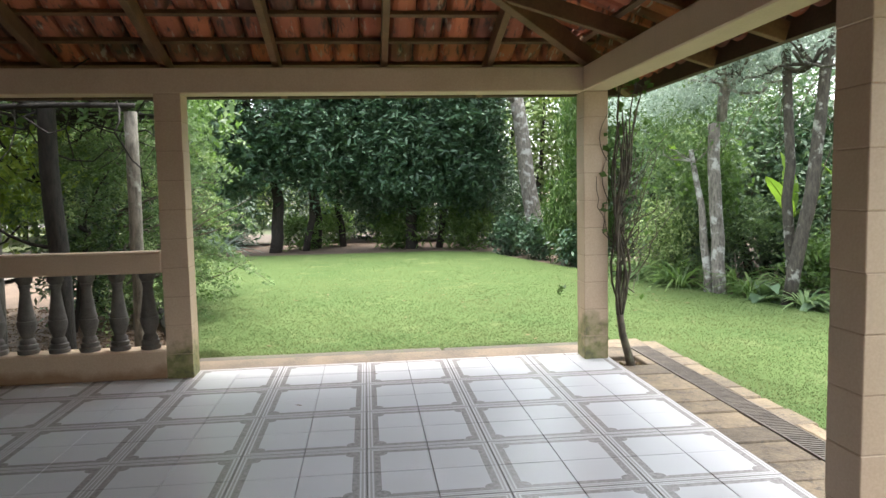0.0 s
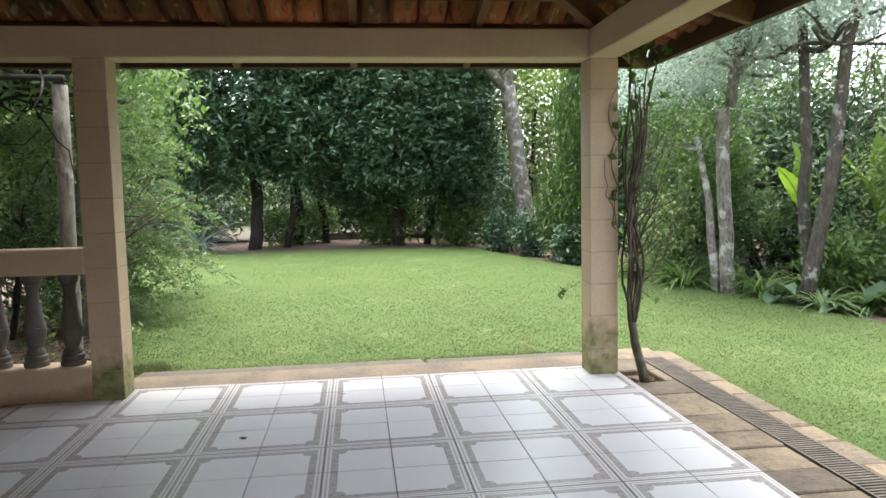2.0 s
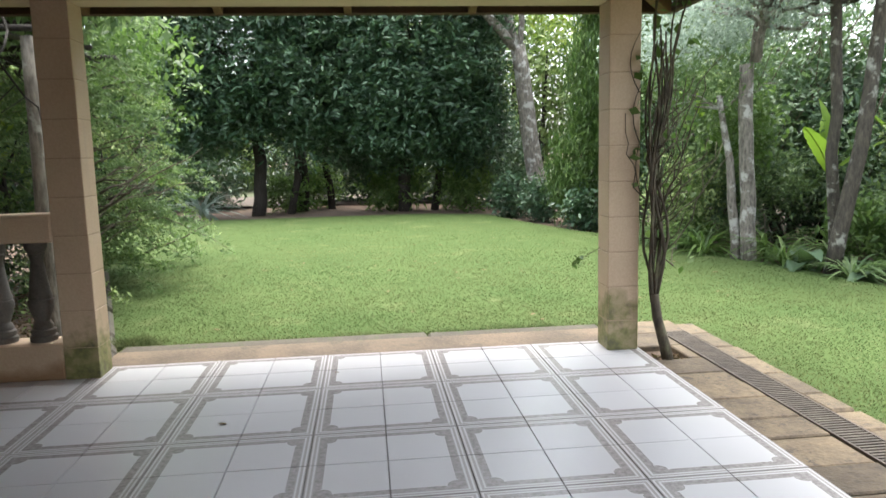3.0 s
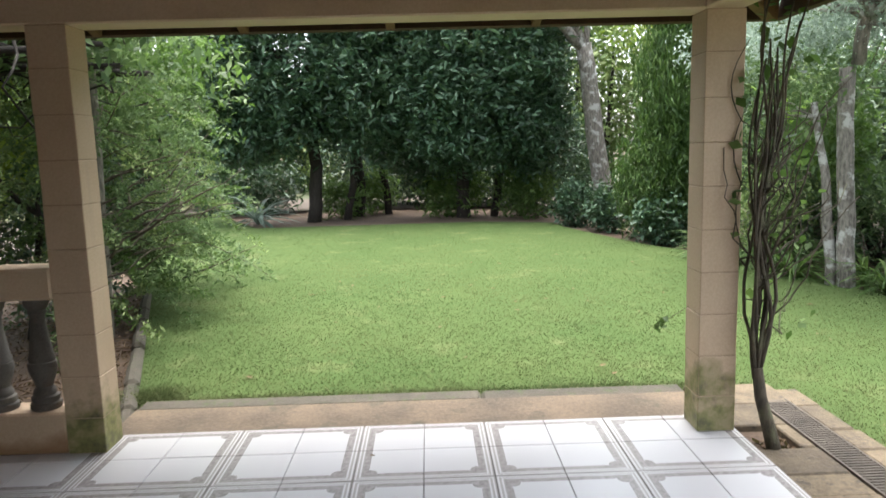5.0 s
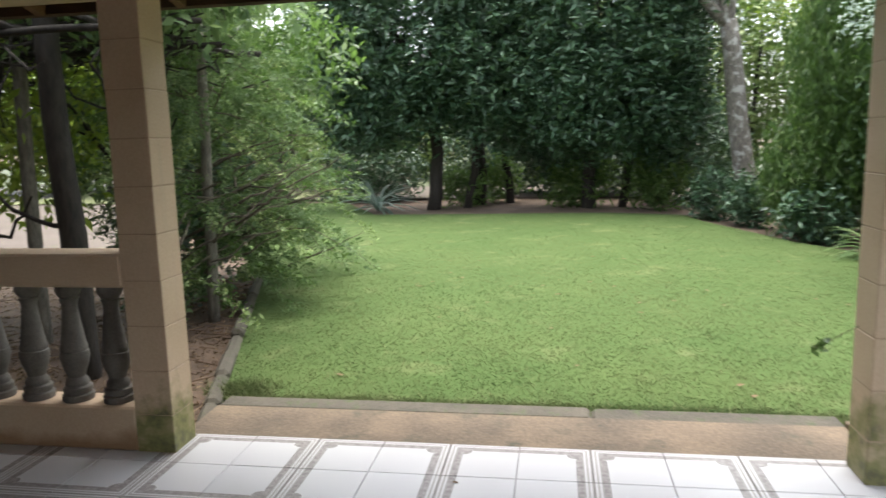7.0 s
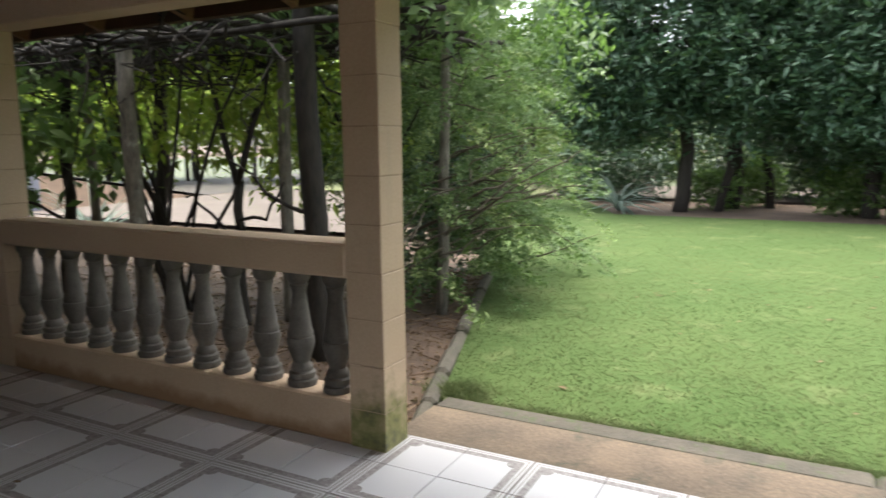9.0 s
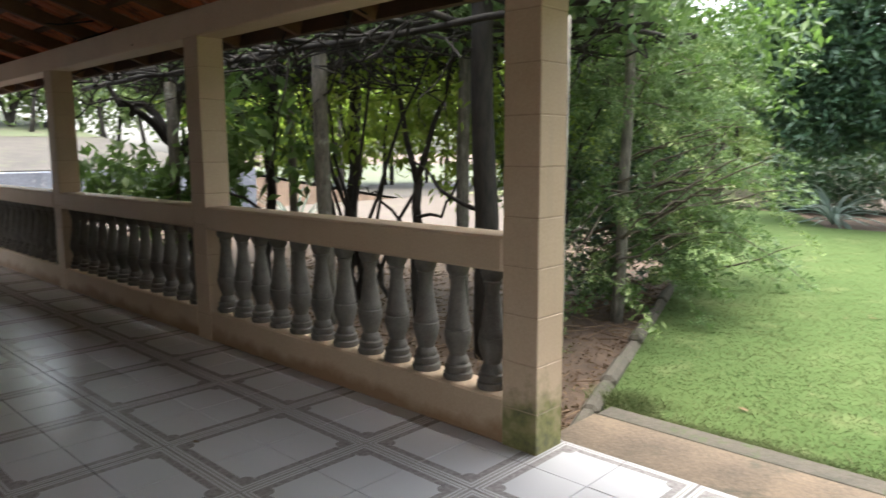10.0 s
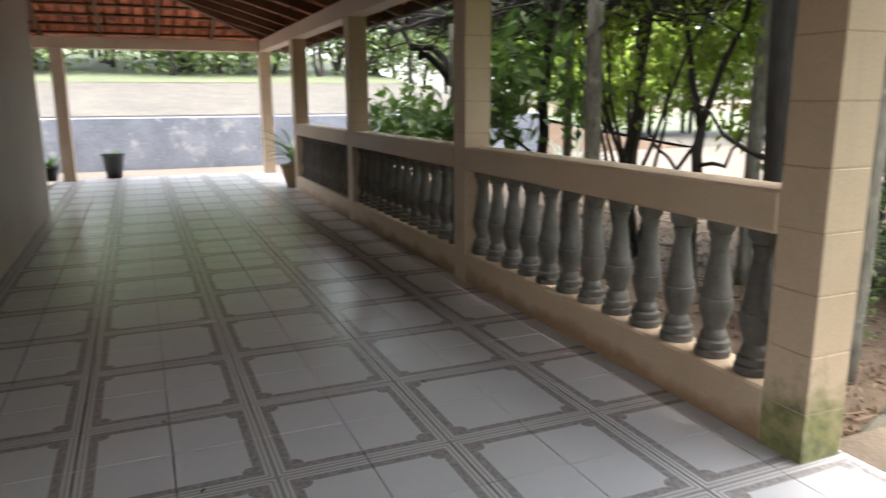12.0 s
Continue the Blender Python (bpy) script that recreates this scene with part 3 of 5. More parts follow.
rt_v, rt_f = roof_tile()
rt_proto = None
bulk_v, bulk_f = [], []
rng = np.random.default_rng(3)
ROW, COL = 0.37, 0.205
for kind in ("front", "side", "end"):
    base = plane(kind)
    for r in range(-1, 9):
        y = r * ROW
        d = y * CS
        a, b = limits(kind, d)
        if kind == "side":
            a = -4.2
        if kind == "end":
            b = 2.0
        x = math.floor(a / COL) * COL
        while x < b:
            x += COL
            if kind == "front" and x > 13.0:
                break
            lift = 0.140 + (0.004 * rng.normal())
            m = base @ pose(x + rng.normal(0, 0.005), y + rng.normal(0, 0.008), lift, rng.normal(0, 0.6), 0, rng.normal(0, 1.2))
            if kind == "front" and x < 3.0 or kind == "side" and x > 3.4:
                if rt_proto is None:
                    rt_proto = mesh_part("roof_tile", rt_v, rt_f, CLAY, roof)
                    ob = rt_proto
                else:
                    ob = share("roof_tile", rt_proto, Matrix(), roof)
                ob.matrix_basis = m
            else:
                k = len(bulk_v)
                bulk_v += [tuple(m @ Vector(v)) for v in rt_v]
                bulk_f += [tuple(k + i for i in f) for f in rt_f]
    # battens, one under each row
    for r in range(-1, 9):
        d = r * ROW * CS
        a, b = limits(kind, d)
        bm = box((a + 0.02, r * ROW + 0.15, 0.112), (b - 0.02, r * ROW + 0.19, 0.142))
        ob = part("batten", bm, WOOD, roof)
        ob.matrix_basis = base
    # deck that closes the slope above the tiles
    n0, n1 = limits(kind, -0.6), limits(kind, 5.4)
    v = [(n0[0], -0.62, 0.262), (n0[1], -0.62, 0.262), (max(n1[1], n1[0] + 0.1), 5.6, 0.262), (n1[0], 5.6, 0.262)]
    v += [(p[0], p[1], 0.29) for p in v]
    ob = mesh_part("deck", v, [(3, 2, 1, 0), (4, 5, 6, 7), (0, 1, 5, 4), (1, 2, 6, 5), (2, 3, 7, 6), (3, 0, 4, 7)], DARKWOOD, roof)
    ob.matrix_basis = base
    v = [(p[0], p[1], p[2] + 0.034) for p in v]
    ob = mesh_part("cover", v, [(3, 2, 1, 0), (4, 5, 6, 7), (0, 1, 5, 4), (1, 2, 6, 5), (2, 3, 7, 6), (3, 0, 4, 7)], CLAY, roof)
    ob.matrix_basis = base
    # rafters
    if kind == "front":
        feet = [-0.88 + 0.8 * k for k in range(17)]
    elif kind == "side":
        feet = [4.75 - 0.8 * k for k in range(11)]
    else:
        feet = [-4.8 + 0.85 * k for k in range(6)]
    for x in feet:
        top = 3.4
        if kind == "front":
            top = min(3.4, RX + x, 12.72 - x)
        elif kind == "side":
            top = min(3.4, FY - x)
        else:
            top = min(3.4, FY + x)
        if top < 0.3:
            continue
        bm = box((x - 0.025, -0.55, 0.0), (x + 0.025, top / CS, 0.11), 0.004)
        ob = part("rafter", bm, WOOD, roof)
        ob.matrix_basis = base
    a, b = limits(kind, -0.57)
    bm = box((a, -0.60, 0.02), (b, -0.57, 0.19))
    part("fascia", bm, DARKWOOD, roof).matrix_basis = base
# hip rafters
for x0, sx in ((RX, -1), (-12.72, 1)):
    p0, p1 = Vector((x0 - sx * 0.5, FY + 0.5, 2.275 - 0.15 + 0.02)), Vector((x0 + sx * 3.4, FY - 3.4, 2.275 + 1.02 + 0.02))
    d = p1 - p0
    ob = part("hip_rafter", box((-0.035, 0, -0.04), (0.035, d.length, 0.10), 0.004), WOOD, roof)
    ob.matrix_basis = Matrix.Translation(p0) @ d.to_track_quat("Y", "Z").to_matrix().to_4x4()
more = mesh_part("more_roof_tiles", bulk_v, bulk_f, CLAY, roof)
tagged(more, kind="stuff")

# ---------------------------------------------------------------- paving round the floor
step = thing("concrete_apron", "worn stained concrete strip between the tiles and the lawn", "apron", kind="structure")
part("slab", box((-1.55, 5.77, -0.3), (2.1, 6.28, -0.045), 0.012), CONCRETE, step)
for xa, xb, h in ((-1.56, 0.55, -0.055), (0.555, 1.82, -0.06)):
    part("edging", box((xa, 6.285, -0.3), (xb, 6.46, h), 0.02), KERB, step)
part("lip", box((-1.39, 5.772, -0.05), (1.59, 5.80, -0.012), 0.006), CONCRETE, step)
paving = thing("stone_border", "yellow stone paving beside the tiled floor", "paving", kind="structure")
y = 5.36
k = 0
while y > -5.5:
    h = random.uniform(0.20, 0.28)
    part("stone", box((1.784, y - h, -0.3), (2.105 + random.uniform(-0.006, 0.006), y - 0.008, -0.012 + random.uniform(-0.004, 0.004)), 0.007), STONE, paving)
    y -= h
for x0, x1, y0, y1 in ((2.03, 2.105, 5.365, 5.64), (1.784, 2.105, 5.645, 5.95), (1.784, 2.3, 5.955, 6.28)):
    part("stone", box((x0, y0, -0.3), (x1, y1, -0.015), 0.007), STONE, paving)
y = 6.2
while y > -5.5:
    h = random.uniform(0.22, 0.4)
    part("edge_stone", box((2.285, y - h, -0.3), (2.43 + random.uniform(-0.03, 0.03), y - 0.008, -0.02 + random.uniform(-0.006, 0.006)), 0.012), STONE, paving)
    y -= h
drain = thing("drain_grate", "long dark slotted drain grate set in the paving", "drain", kind="structure")
part("channel", box((2.11, -5.5, -0.3), (2.28, 6.0, -0.045)), STEEL, drain)
for x in (2.112, 2.268):
    part("frame_bar", box((x, -5.5, -0.05), (x + 0.01, 6.0, -0.012)), GRATE, drain)
slat = part("slat", box((2.122, -0.0065, -0.035), (2.268, 0.0065, -0.014)), GRATE, drain)
slat.location = (0, 5.98, 0)
for k in range(1, 130):
    share("slat", slat, pose(0, 5.98 - 0.026 * k, 0), drain)
rest, rest_f = [], []
for k in range(130, 430):
    y = 5.98 - 0.026 * k
    q = len(rest)
    rest += [(2.122, y - 0.0065, -0.014), (2.268, y - 0.0065, -0.014), (2.268, y + 0.0065, -0.014), (2.122, y + 0.0065, -0.014), (2.122, y - 0.0065, -0.035), (2.268, y - 0.0065, -0.035), (2.268, y + 0.0065, -0.035), (2.122, y + 0.0065, -0.035)]
    rest_f += [(q, q + 1, q + 2, q + 3), (q, q + 4, q + 5, q + 1), (q + 2, q + 6, q + 7, q + 3)]
tagged(mesh_part("more_slats", rest, rest_f, GRATE, drain), kind="stuff")
kerb = thing("bed_kerb", "old dark concrete kerb along the planting bed", "kerb", kind="structure")
pts = [(kerb_x(y), y) for y in np.linspace(5.9, 10.2, 10)]
for (xa, ya), (xb, yb) in zip(pts, pts[1:]):
    d = Vector((xb - xa, yb - ya, 0))
    ob = part("kerb_stone", box((-0.10, 0, -0.3), (0.0, d.length - 0.006, -0.035), 0.03), KERB, kerb)
    ob.matrix_basis = Matrix.Translation((xa, ya, random.uniform(-0.03, 0.005))) @ d.to_track_quat("Y", "Z").to_matrix().to_4x4()

# ---------------------------------------------------------------- grass
rng = np.random.default_rng(11)


def grass(n, place_of, name, label, size=0.019):
    xy = place_of(n)
    z = np.array([ground_z(a, b) for a, b in xy])
    a = rng.uniform(0, 2 * np.pi, len(xy))
    clump = sum(np.sin(xy[:, 0] * k * math.cos(t) + xy[:, 1] * k * math.sin(t) + ph) for k, t, ph in ((7, 0.4, 1), (11, 2.2, 2), (19, 3.6, 0.5), (29, 5.3, 4), (23, 1.1, 3), (37, 2.7, 1.7)))
    h = size * rng.uniform(0.4, 1.0, len(xy)) * (1.0 + 0.05 * clump.clip(-2.5, 3))
    lean = rng.normal(0, 0.95, (len(xy), 2)) * h[:, None]
    w = 0.0035 + 0.0022 * rng.random(len(xy))
    base = np.column_stack([xy, z - 0.004])
    side = np.column_stack([np.cos(a), np.sin(a), np.zeros(len(xy))]) * w[:, None]
    tip = base + np.column_stack([lean, h])
    v = np.stack([base - side, base + side, tip], 1).reshape(-1, 3)
    f = np.arange(len(v)).reshape(-1, 3)
    me = bpy.data.meshes.new(name)
    me.from_pydata(v.tolist(), [], f.tolist())
    me.materials.append(GRASS)
    return tagged(new(name, me), label, "grass", kind="stuff")


def on_lawn(n):
    x, y = rng.uniform(-7, 7.5, n), rng.uniform(1.0, 17.2, n)
    hi = np.array([lawn_right(b) for b in y])
    lo = np.where(y < 6.5, 2.40, np.array([lawn_left(max(b, 6.5)) for b in y]) - 0.03)
    near = np.exp(-np.maximum(0, np.hypot(x - 0.5, y - 4.5) - 2.0) / 4.0)
    ok = (x > lo) & (x < hi) & (rng.random(n) < near)
    return np.column_stack([x[ok], y[ok]])


def on_edge(n):
    x = rng.uniform(-1.5, 2.4, n)
    return np.column_stack([x, 6.5 + rng.normal(0, 0.05, n)])


grass(1700000, on_lawn, "grass", "short green grass blades of the lawn")
grass(10000, on_edge, "grass", "uneven grass edge along the concrete", 0.04)


# ---------------------------------------------------------------- plants
def limbs_mesh(lines, n=7):
    v, f = [], []
    for pts, r0, r1 in lines:
        k = len(pts)
        tube(pts, [r0 + (r1 - r0) * i / (k - 1) for i in range(k)], n, v, f)
    return v, f


def tree(label, base, trunk, limbs, crowns, bark, seed, name="tree", category="tree", group=""):
    """trunk: (points, r0, r1); limbs: list of the same; crowns: (places, leaf size, ratio, material, droop)."""
    r = np.random.default_rng(seed)
    t = thing(name, label, category, (0, 0, 0), group)
    v, f = limbs_mesh(trunk, 10)
    mesh_part("trunk", v, f, bark, t, "", True)
    for i, line in enumerate(limbs):
        v, f = limbs_mesh([line], 6)
        mesh_part("limb", v, f, bark, t, "", True)
    for pts, size, ratio, material, droop in crowns:
        ob = cloud_part("crown", pts, size, ratio, material, t, r, droop)
    return t


def spray(base, reach, n, r, up=0.6, rad=0.03):
    """Limbs that leave a trunk's top in all directions."""
    out = []
    for i in range(n):
        a = 2 * math.pi * (i + r.random()) / n
        tip = Vector(base) + Vector((math.cos(a) * reach * r.uniform(0.6, 1), math.sin(a) * reach * r.uniform(0.6, 1), reach * up * r.uniform(0.5, 1.4)))
        out.append((wander(base, tip, 6, 0.12 * reach, r), rad * r.uniform(0.7, 1.2), rad * 0.25))
    return out


# dense dark trees at the end of the lawn
r = np.random.default_rng(21)
DARK = [
    ((-2.45, 18.9), [(-2.9, 18.6, 3.9, 2.2, 2.0, 2.6), (-4.4, 18.9, 3.4, 1.4, 1.5, 2.2), (-3.2, 19.2, 6.6, 2.2, 2.2, 1.8), (-3.6, 18.2, 2.3, 1.3, 1.0, 1.1)]),
    ((-1.5, 20.0), [(-0.7, 19.6, 5.4, 2.3, 2.0, 2.8), (-0.7, 18.4, 3.1, 1.9, 1.3, 1.9), (-0.4, 19.6, 7.6, 2.4, 2.2, 1.6), (0.2, 19.2, 1.8, 1.2, 0.8, 1.1)]),
    ((1.1, 18.9), [(1.5, 18.5, 3.9, 2.3, 2.0, 2.8), (2.5, 19.0, 3.6, 1.1, 1.4, 2.6), (1.7, 18.9, 6.9, 2.3, 2.2, 1.7), (1.0, 17.9, 2.2, 1.5, 1.0, 1.3), (2.6, 18.4, 1.9, 1.1, 0.9, 1.2)]),
]
for k, ((x, y), blobs) in enumerate(DARK):
    g = ground_z(x, y) - 0.1
    tr = [(wander((x, y, g), (x + 0.1, y, 3.6), 8, 0.12, r), 0.17, 0.10), (wander((x + 0.75, y + 0.35, g), (x + 0.9, y + 0.2, 3.5), 8, 0.15, r), 0.10, 0.07)]
    tree("dense evergreen tree with dark glossy leaves and several trunks", None, tr, spray((x + 0.1, y, 2.8), 2.0, 7, r, 0.7, 0.07),
         [(blob_points(blobs, 4400, 15, 0.12, r, 0.55), 0.18, 0.33, DARKLEAF, 0.1)], BARK_DARK, 30 + k, group="trees behind the lawn")

# undergrowth between and behind those trunks, its dark leaves standing in for shade
under = thing("undergrowth", "dark-leaved bushes put in as shade under the big trees", "bush", kind="stuff")
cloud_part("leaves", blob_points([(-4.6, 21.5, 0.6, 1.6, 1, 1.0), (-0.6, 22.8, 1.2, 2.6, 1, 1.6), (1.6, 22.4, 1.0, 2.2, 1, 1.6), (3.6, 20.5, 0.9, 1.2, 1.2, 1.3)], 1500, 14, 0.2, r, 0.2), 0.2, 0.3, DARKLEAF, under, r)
cloud_part("low_leaves", blob_points([(0.9, 19.3, 0.5, 0.8, 0.6, 0.8), (2.5, 18.7, 0.5, 0.7, 0.6, 0.8), (-1.9, 19.6, 0.35, 0.6, 0.5, 0.5), (-1.1, 20.6, 0.5, 0.5, 0.5, 0.7)], 420, 14, 0.14, r, 0.2), 0.2, 0.25, MIDLEAF, under, r)


def rosette(name, label, category, at, n, length, width, material, seed, up=0.9, arch=0.7, group="", stem=None):
    """Strap leaves that arch out of one point; each leaf is a folded strip of its own."""
    q = np.random.default_rng(seed)
    t = thing(name, label, category, at, group)
    v, f = [], []
    for i in range(n):
        a = 2 * math.pi * q.random()
        ln, w = length * q.uniform(0.6, 1.15), width * q.uniform(0.7, 1.2)
        lift = up * q.uniform(0.5, 1.2)
        d, s = Vector((math.cos(a), math.sin(a), 0)), Vector((-math.sin(a), math.cos(a), 0))
        k = len(v)
        for j in range(6):
            u = j / 5
            p = d * ln * u * (0.35 + 0.5 * u) + Vector((0, 0, ln * (lift * u - arch * u * u)))
            ww = w * (0.35 + 1.3 * u) * (1 - u ** 3) if u < 1 else 0.002
            v += [tuple(p - s * ww / 2), tuple(p + Vector((0, 0, -ww * 0.18))), tuple(p + s * ww / 2)]
        for j in range(5):
            b = k + 3 * j
            f += [(b, b + 1, b + 4, b + 3), (b + 1, b + 2, b + 5, b + 4)]
    mesh_part("leaves", v, f, material, t, "", True)
    return t


rosette("agave", "blue-grey spreading palm-like plant at the lawn's end", "shrub", (-3.6, 18.2, -0.12), 40, 1.2, 0.10, BLUELEAF, 5, 1.0, 0.6)

# tree with a pale forked trunk behind the bamboo
tree("tall tree with a pale grey forked trunk", None,
     [(wander((4.23, 17.6, -0.3), (3.66, 17.6, 3.55), 8, 0.04, r), 0.22, 0.17), (wander((3.66, 17.6, 3.5), (2.45, 17.0, 4.55), 6, 0.05, r), 0.12, 0.08), (wander((3.66, 17.6, 3.5), (3.1, 17.5, 5.6), 7, 0.05, r), 0.11, 0.07), (wander((3.68, 17.6, 3.3), (3.9, 17.7, 5.2), 7, 0.05, r), 0.08, 0.05)],
     spray((2.5, 17.0, 4.5), 1.2, 5, r, 0.5, 0.035), [(blob_points([(3.8, 17.8, 6.2, 2.2, 1.6, 1.0), (4.9, 18.2, 4.6, 0.7, 0.8, 0.9)], 380, 12, 0.18, r), 0.14, 0.4, YELLOWLEAF, 0.2)], BARK_PALE, 41)

# feathery bamboo by the lawn
bamboo = thing("bamboo", "tall feathery clump of green bamboo beside the lawn", "bamboo")
for i in range(40):
    v, f = limbs_mesh([(wander((4.2 + 1.3 * r.random(), 14.3 + 1.6 * r.random(), -0.3), (4.2 + 1.5 * r.random(), 13.8 + 1.8 * r.random(), 4.6 + r.random()), 6, 0.15, r), 0.022, 0.008)], 5)
    mesh_part("cane", v, f, MIDLEAF, bamboo)
cloud_part("leaves", blob_points([(4.6, 14.8, 0.8, 0.9, 0.9, 1.1), (4.85, 14.6, 2.6, 0.8, 1.0, 1.5), (4.95, 14.6, 4.6, 0.8, 1.0, 1.3)], 2800, 14, 0.12, r, 0.5), 0.16, 0.17, IVYLEAF, bamboo, r, 1.5)
cloud_part("young_leaves", blob_points([(4.9, 13.6, 4.2, 0.6, 0.6, 1.4), (5.0, 13.4, 2.4, 0.5, 0.6, 1.2), (4.15, 14.3, 0.9, 0.3, 0.3, 0.8)], 260, 12, 0.10, r, 0.3), 0.11, 0.25, MIDLEAF, bamboo, r, 0.5)
bush = thing("bush", "low dark blue-green leafy bush at the lawn's corner", "bush")
for i in range(14):
    x, y = ((3.35, 16.9), (3.75, 16.0), (4.2, 14.0))[i % 3]
    v, f = limbs_mesh([(wander((x, y, -0.3), (x + 0.5 * r.normal(), y + 0.5 * r.normal(), 0.5), 5, 0.1, r), 0.012, 0.005)], 5)
    mesh_part("branch", v, f, VINE, bush)
cloud_part("leaves", blob_points([(3.35, 16.9, 0.2, 0.42, 0.4, 0.5), (3.75, 16.0, 0.2, 0.35, 0.4, 0.45), (4.2, 14.0, 0.15, 0.5, 0.4, 0.4)], 300, 14, 0.1, r, 0.4), 0.12, 0.45, DARKLEAF, bush, r)

# ---------------------------------------------------------------- trees of the side garden
def g_at(x, y):
    return ground_z(x, y) - 0.08


tree("slim garden tree with pale lichen-spotted bark", None, [(wander((5.05, 10.05, g_at(5, 10)), (5.02, 10.0, 2.3), 9, 0.05, r), 0.10, 0.085), (wander((5.02, 10.0, 2.25), (4.95, 10.0, 3.7), 6, 0.05, r), 0.075, 0.05), (wander((5.02, 10.0, 2.25), (5.4, 10.1, 3.7), 6, 0.06, r), 0.065, 0.045)],
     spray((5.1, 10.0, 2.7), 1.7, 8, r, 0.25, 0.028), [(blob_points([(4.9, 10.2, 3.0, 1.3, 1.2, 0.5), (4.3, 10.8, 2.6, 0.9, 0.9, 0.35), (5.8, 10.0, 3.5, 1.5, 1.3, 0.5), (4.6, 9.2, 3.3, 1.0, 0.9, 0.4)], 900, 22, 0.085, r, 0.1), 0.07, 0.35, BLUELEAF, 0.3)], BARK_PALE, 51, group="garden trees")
tree("thin leaning garden tree with pale bark", None, [(wander((4.95, 10.2, g_at(5, 10)), (4.72, 10.3, 1.9), 8, 0.04, r), 0.07, 0.035)],
     spray((4.75, 10.3, 1.7), 0.8, 5, r, 0.5, 0.018), [(blob_points([(4.6, 10.5, 2.1, 0.8, 0.7, 0.4)], 150, 14, 0.12, r, 0.2), 0.08, 0.4, SHRUBLEAF, 0.3)], BARK_PALE, 52, group="garden trees")
tree("garden tree with two dark mossy trunks", None, [(wander((5.70, 9.25, g_at(5.6, 9.1)), (5.62, 9.3, 4.6), 10, 0.09, r), 0.075, 0.055), (wander((5.45, 9.0, g_at(5.6, 9.1)), (5.98, 9.0, 4.6), 10, 0.10, r), 0.095, 0.06)],
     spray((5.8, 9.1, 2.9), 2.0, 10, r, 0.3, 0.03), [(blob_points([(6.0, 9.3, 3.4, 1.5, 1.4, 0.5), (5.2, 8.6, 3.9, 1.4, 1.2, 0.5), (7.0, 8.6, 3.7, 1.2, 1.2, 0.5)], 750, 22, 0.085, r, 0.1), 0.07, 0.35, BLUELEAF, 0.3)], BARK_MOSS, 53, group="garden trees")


def banana_leaf(length, width):
    v, f = [], []
    n = 14
    for j in range(n + 1):
        u = j / n
        w = width * math.sin(math.pi * min(1, u * 0.93 + 0.07)) ** 0.6 * 0.5
        z = 0.06 * length * math.sin(math.pi * u)
        tear = 0.03 * width * math.sin(j * 2.7)
        v += [(-w + tear, u * length, z + 0.10 * w), (0, u * length, z), (w + tear, u * length, z + 0.10 * w)]
    for j in range(n):
        k = 3 * j
        f += [(k, k + 1, k + 4, k + 3), (k + 1, k + 2, k + 5, k + 4)]
    return v, f


def banana(at, leaves, label, material=BANANA):
    t = thing("banana_plant", label, "banana plant", at, "banana plants")
    v, f = limbs_mesh([([Vector((0, 0, -0.1)), Vector((0.02, 0, 0.6)), Vector((0, 0.03, max(l[2] for l in leaves)))], 0.08, 0.04)], 9)
    mesh_part("stem", v, f, MIDLEAF, t, "", True)
    for az, tilt, z, ln, w in leaves:
        w *= 0.8
        v, f = banana_leaf(ln, w)
        ob = mesh_part("leaf", v, f, material, t, "", True)
        ob.matrix_basis = Matrix.Translation((0, 0, z)) @ pose(0, 0, 0, tilt, 0, az)
        v, f = limbs_mesh([([Vector((0, ln * u, 0.06 * ln * math.sin(math.pi * u) - 0.008)) for u in (0, 0.25, 0.5, 0.75, 1)], 0.012, 0.004)], 5)
        mesh_part("midrib", v, f, YELLOWLEAF, ob)
    return t


banana((6.5, 10.6, g_at(6.5, 10.6)), [(30, 78, 1.3, 0.95, 0.34), (-20, 62, 1.3, 0.85, 0.3), (120, 40, 1.2, 1.0, 0.34), (-110, 30, 1.2, 1.0, 0.34)], "banana plant with bright upright leaves")
banana((7.0, 9.7, g_at(7, 9.7)), [(-25, 75, 1.1, 1.2, 0.34), (60, 55, 1.2, 1.1, 0.36), (170, 20, 1.0, 1.1, 0.42), (-100, 35, 1.0, 1.0, 0.38)], "banana plant with broad drooping leaves")
banana((5.15, 11.7, g_at(5.2, 11.7)), [(50, 40, 2.05, 0.9, 0.26), (100, 60, 2.0, 0.8, 0.24), (-70, 35, 2.0, 0.7, 0.22)], "tall banana plant between the trees")
for k, (x, y, n) in enumerate(((5.95, 8.75, 10), (6.9, 8.2, 8), (5.45, 9.55, 9), (6.35, 9.0, 9))):
    rosette("philodendron", "shade plant with large grey-green leaves", "plant", (x, y, g_at(x, y)), n, 0.95, 0.24, BUSHLEAF, 60 + k, 0.9, 0.75, "shade plants")
for k, (x, y, ln) in enumerate(((4.75, 10.7, 0.95), (4.8, 11.3, 0.95), (5.35, 9.75, 0.8), (4.55, 11.8, 0.9), (5.5, 10.4, 0.9), (4.4, 12.3, 0.9), (6.1, 8.7, 0.8), (5.5, 8.7, 0.7), (5.1, 11.5, 1.0), (6.0, 9.8, 0.9))):
    rosette("agapanthus", "clump of green strap-leaved plants in the bed", "plant", (x, y, g_at(x, y)), 80, ln, 0.04, SHRUBLEAF if k % 2 else MIDLEAF, 70 + k, 1.1, 0.85, "bed plants")
side_bush = thing("garden_bushes", "mixed green bushes filling the side garden", "bush", kind="stuff")
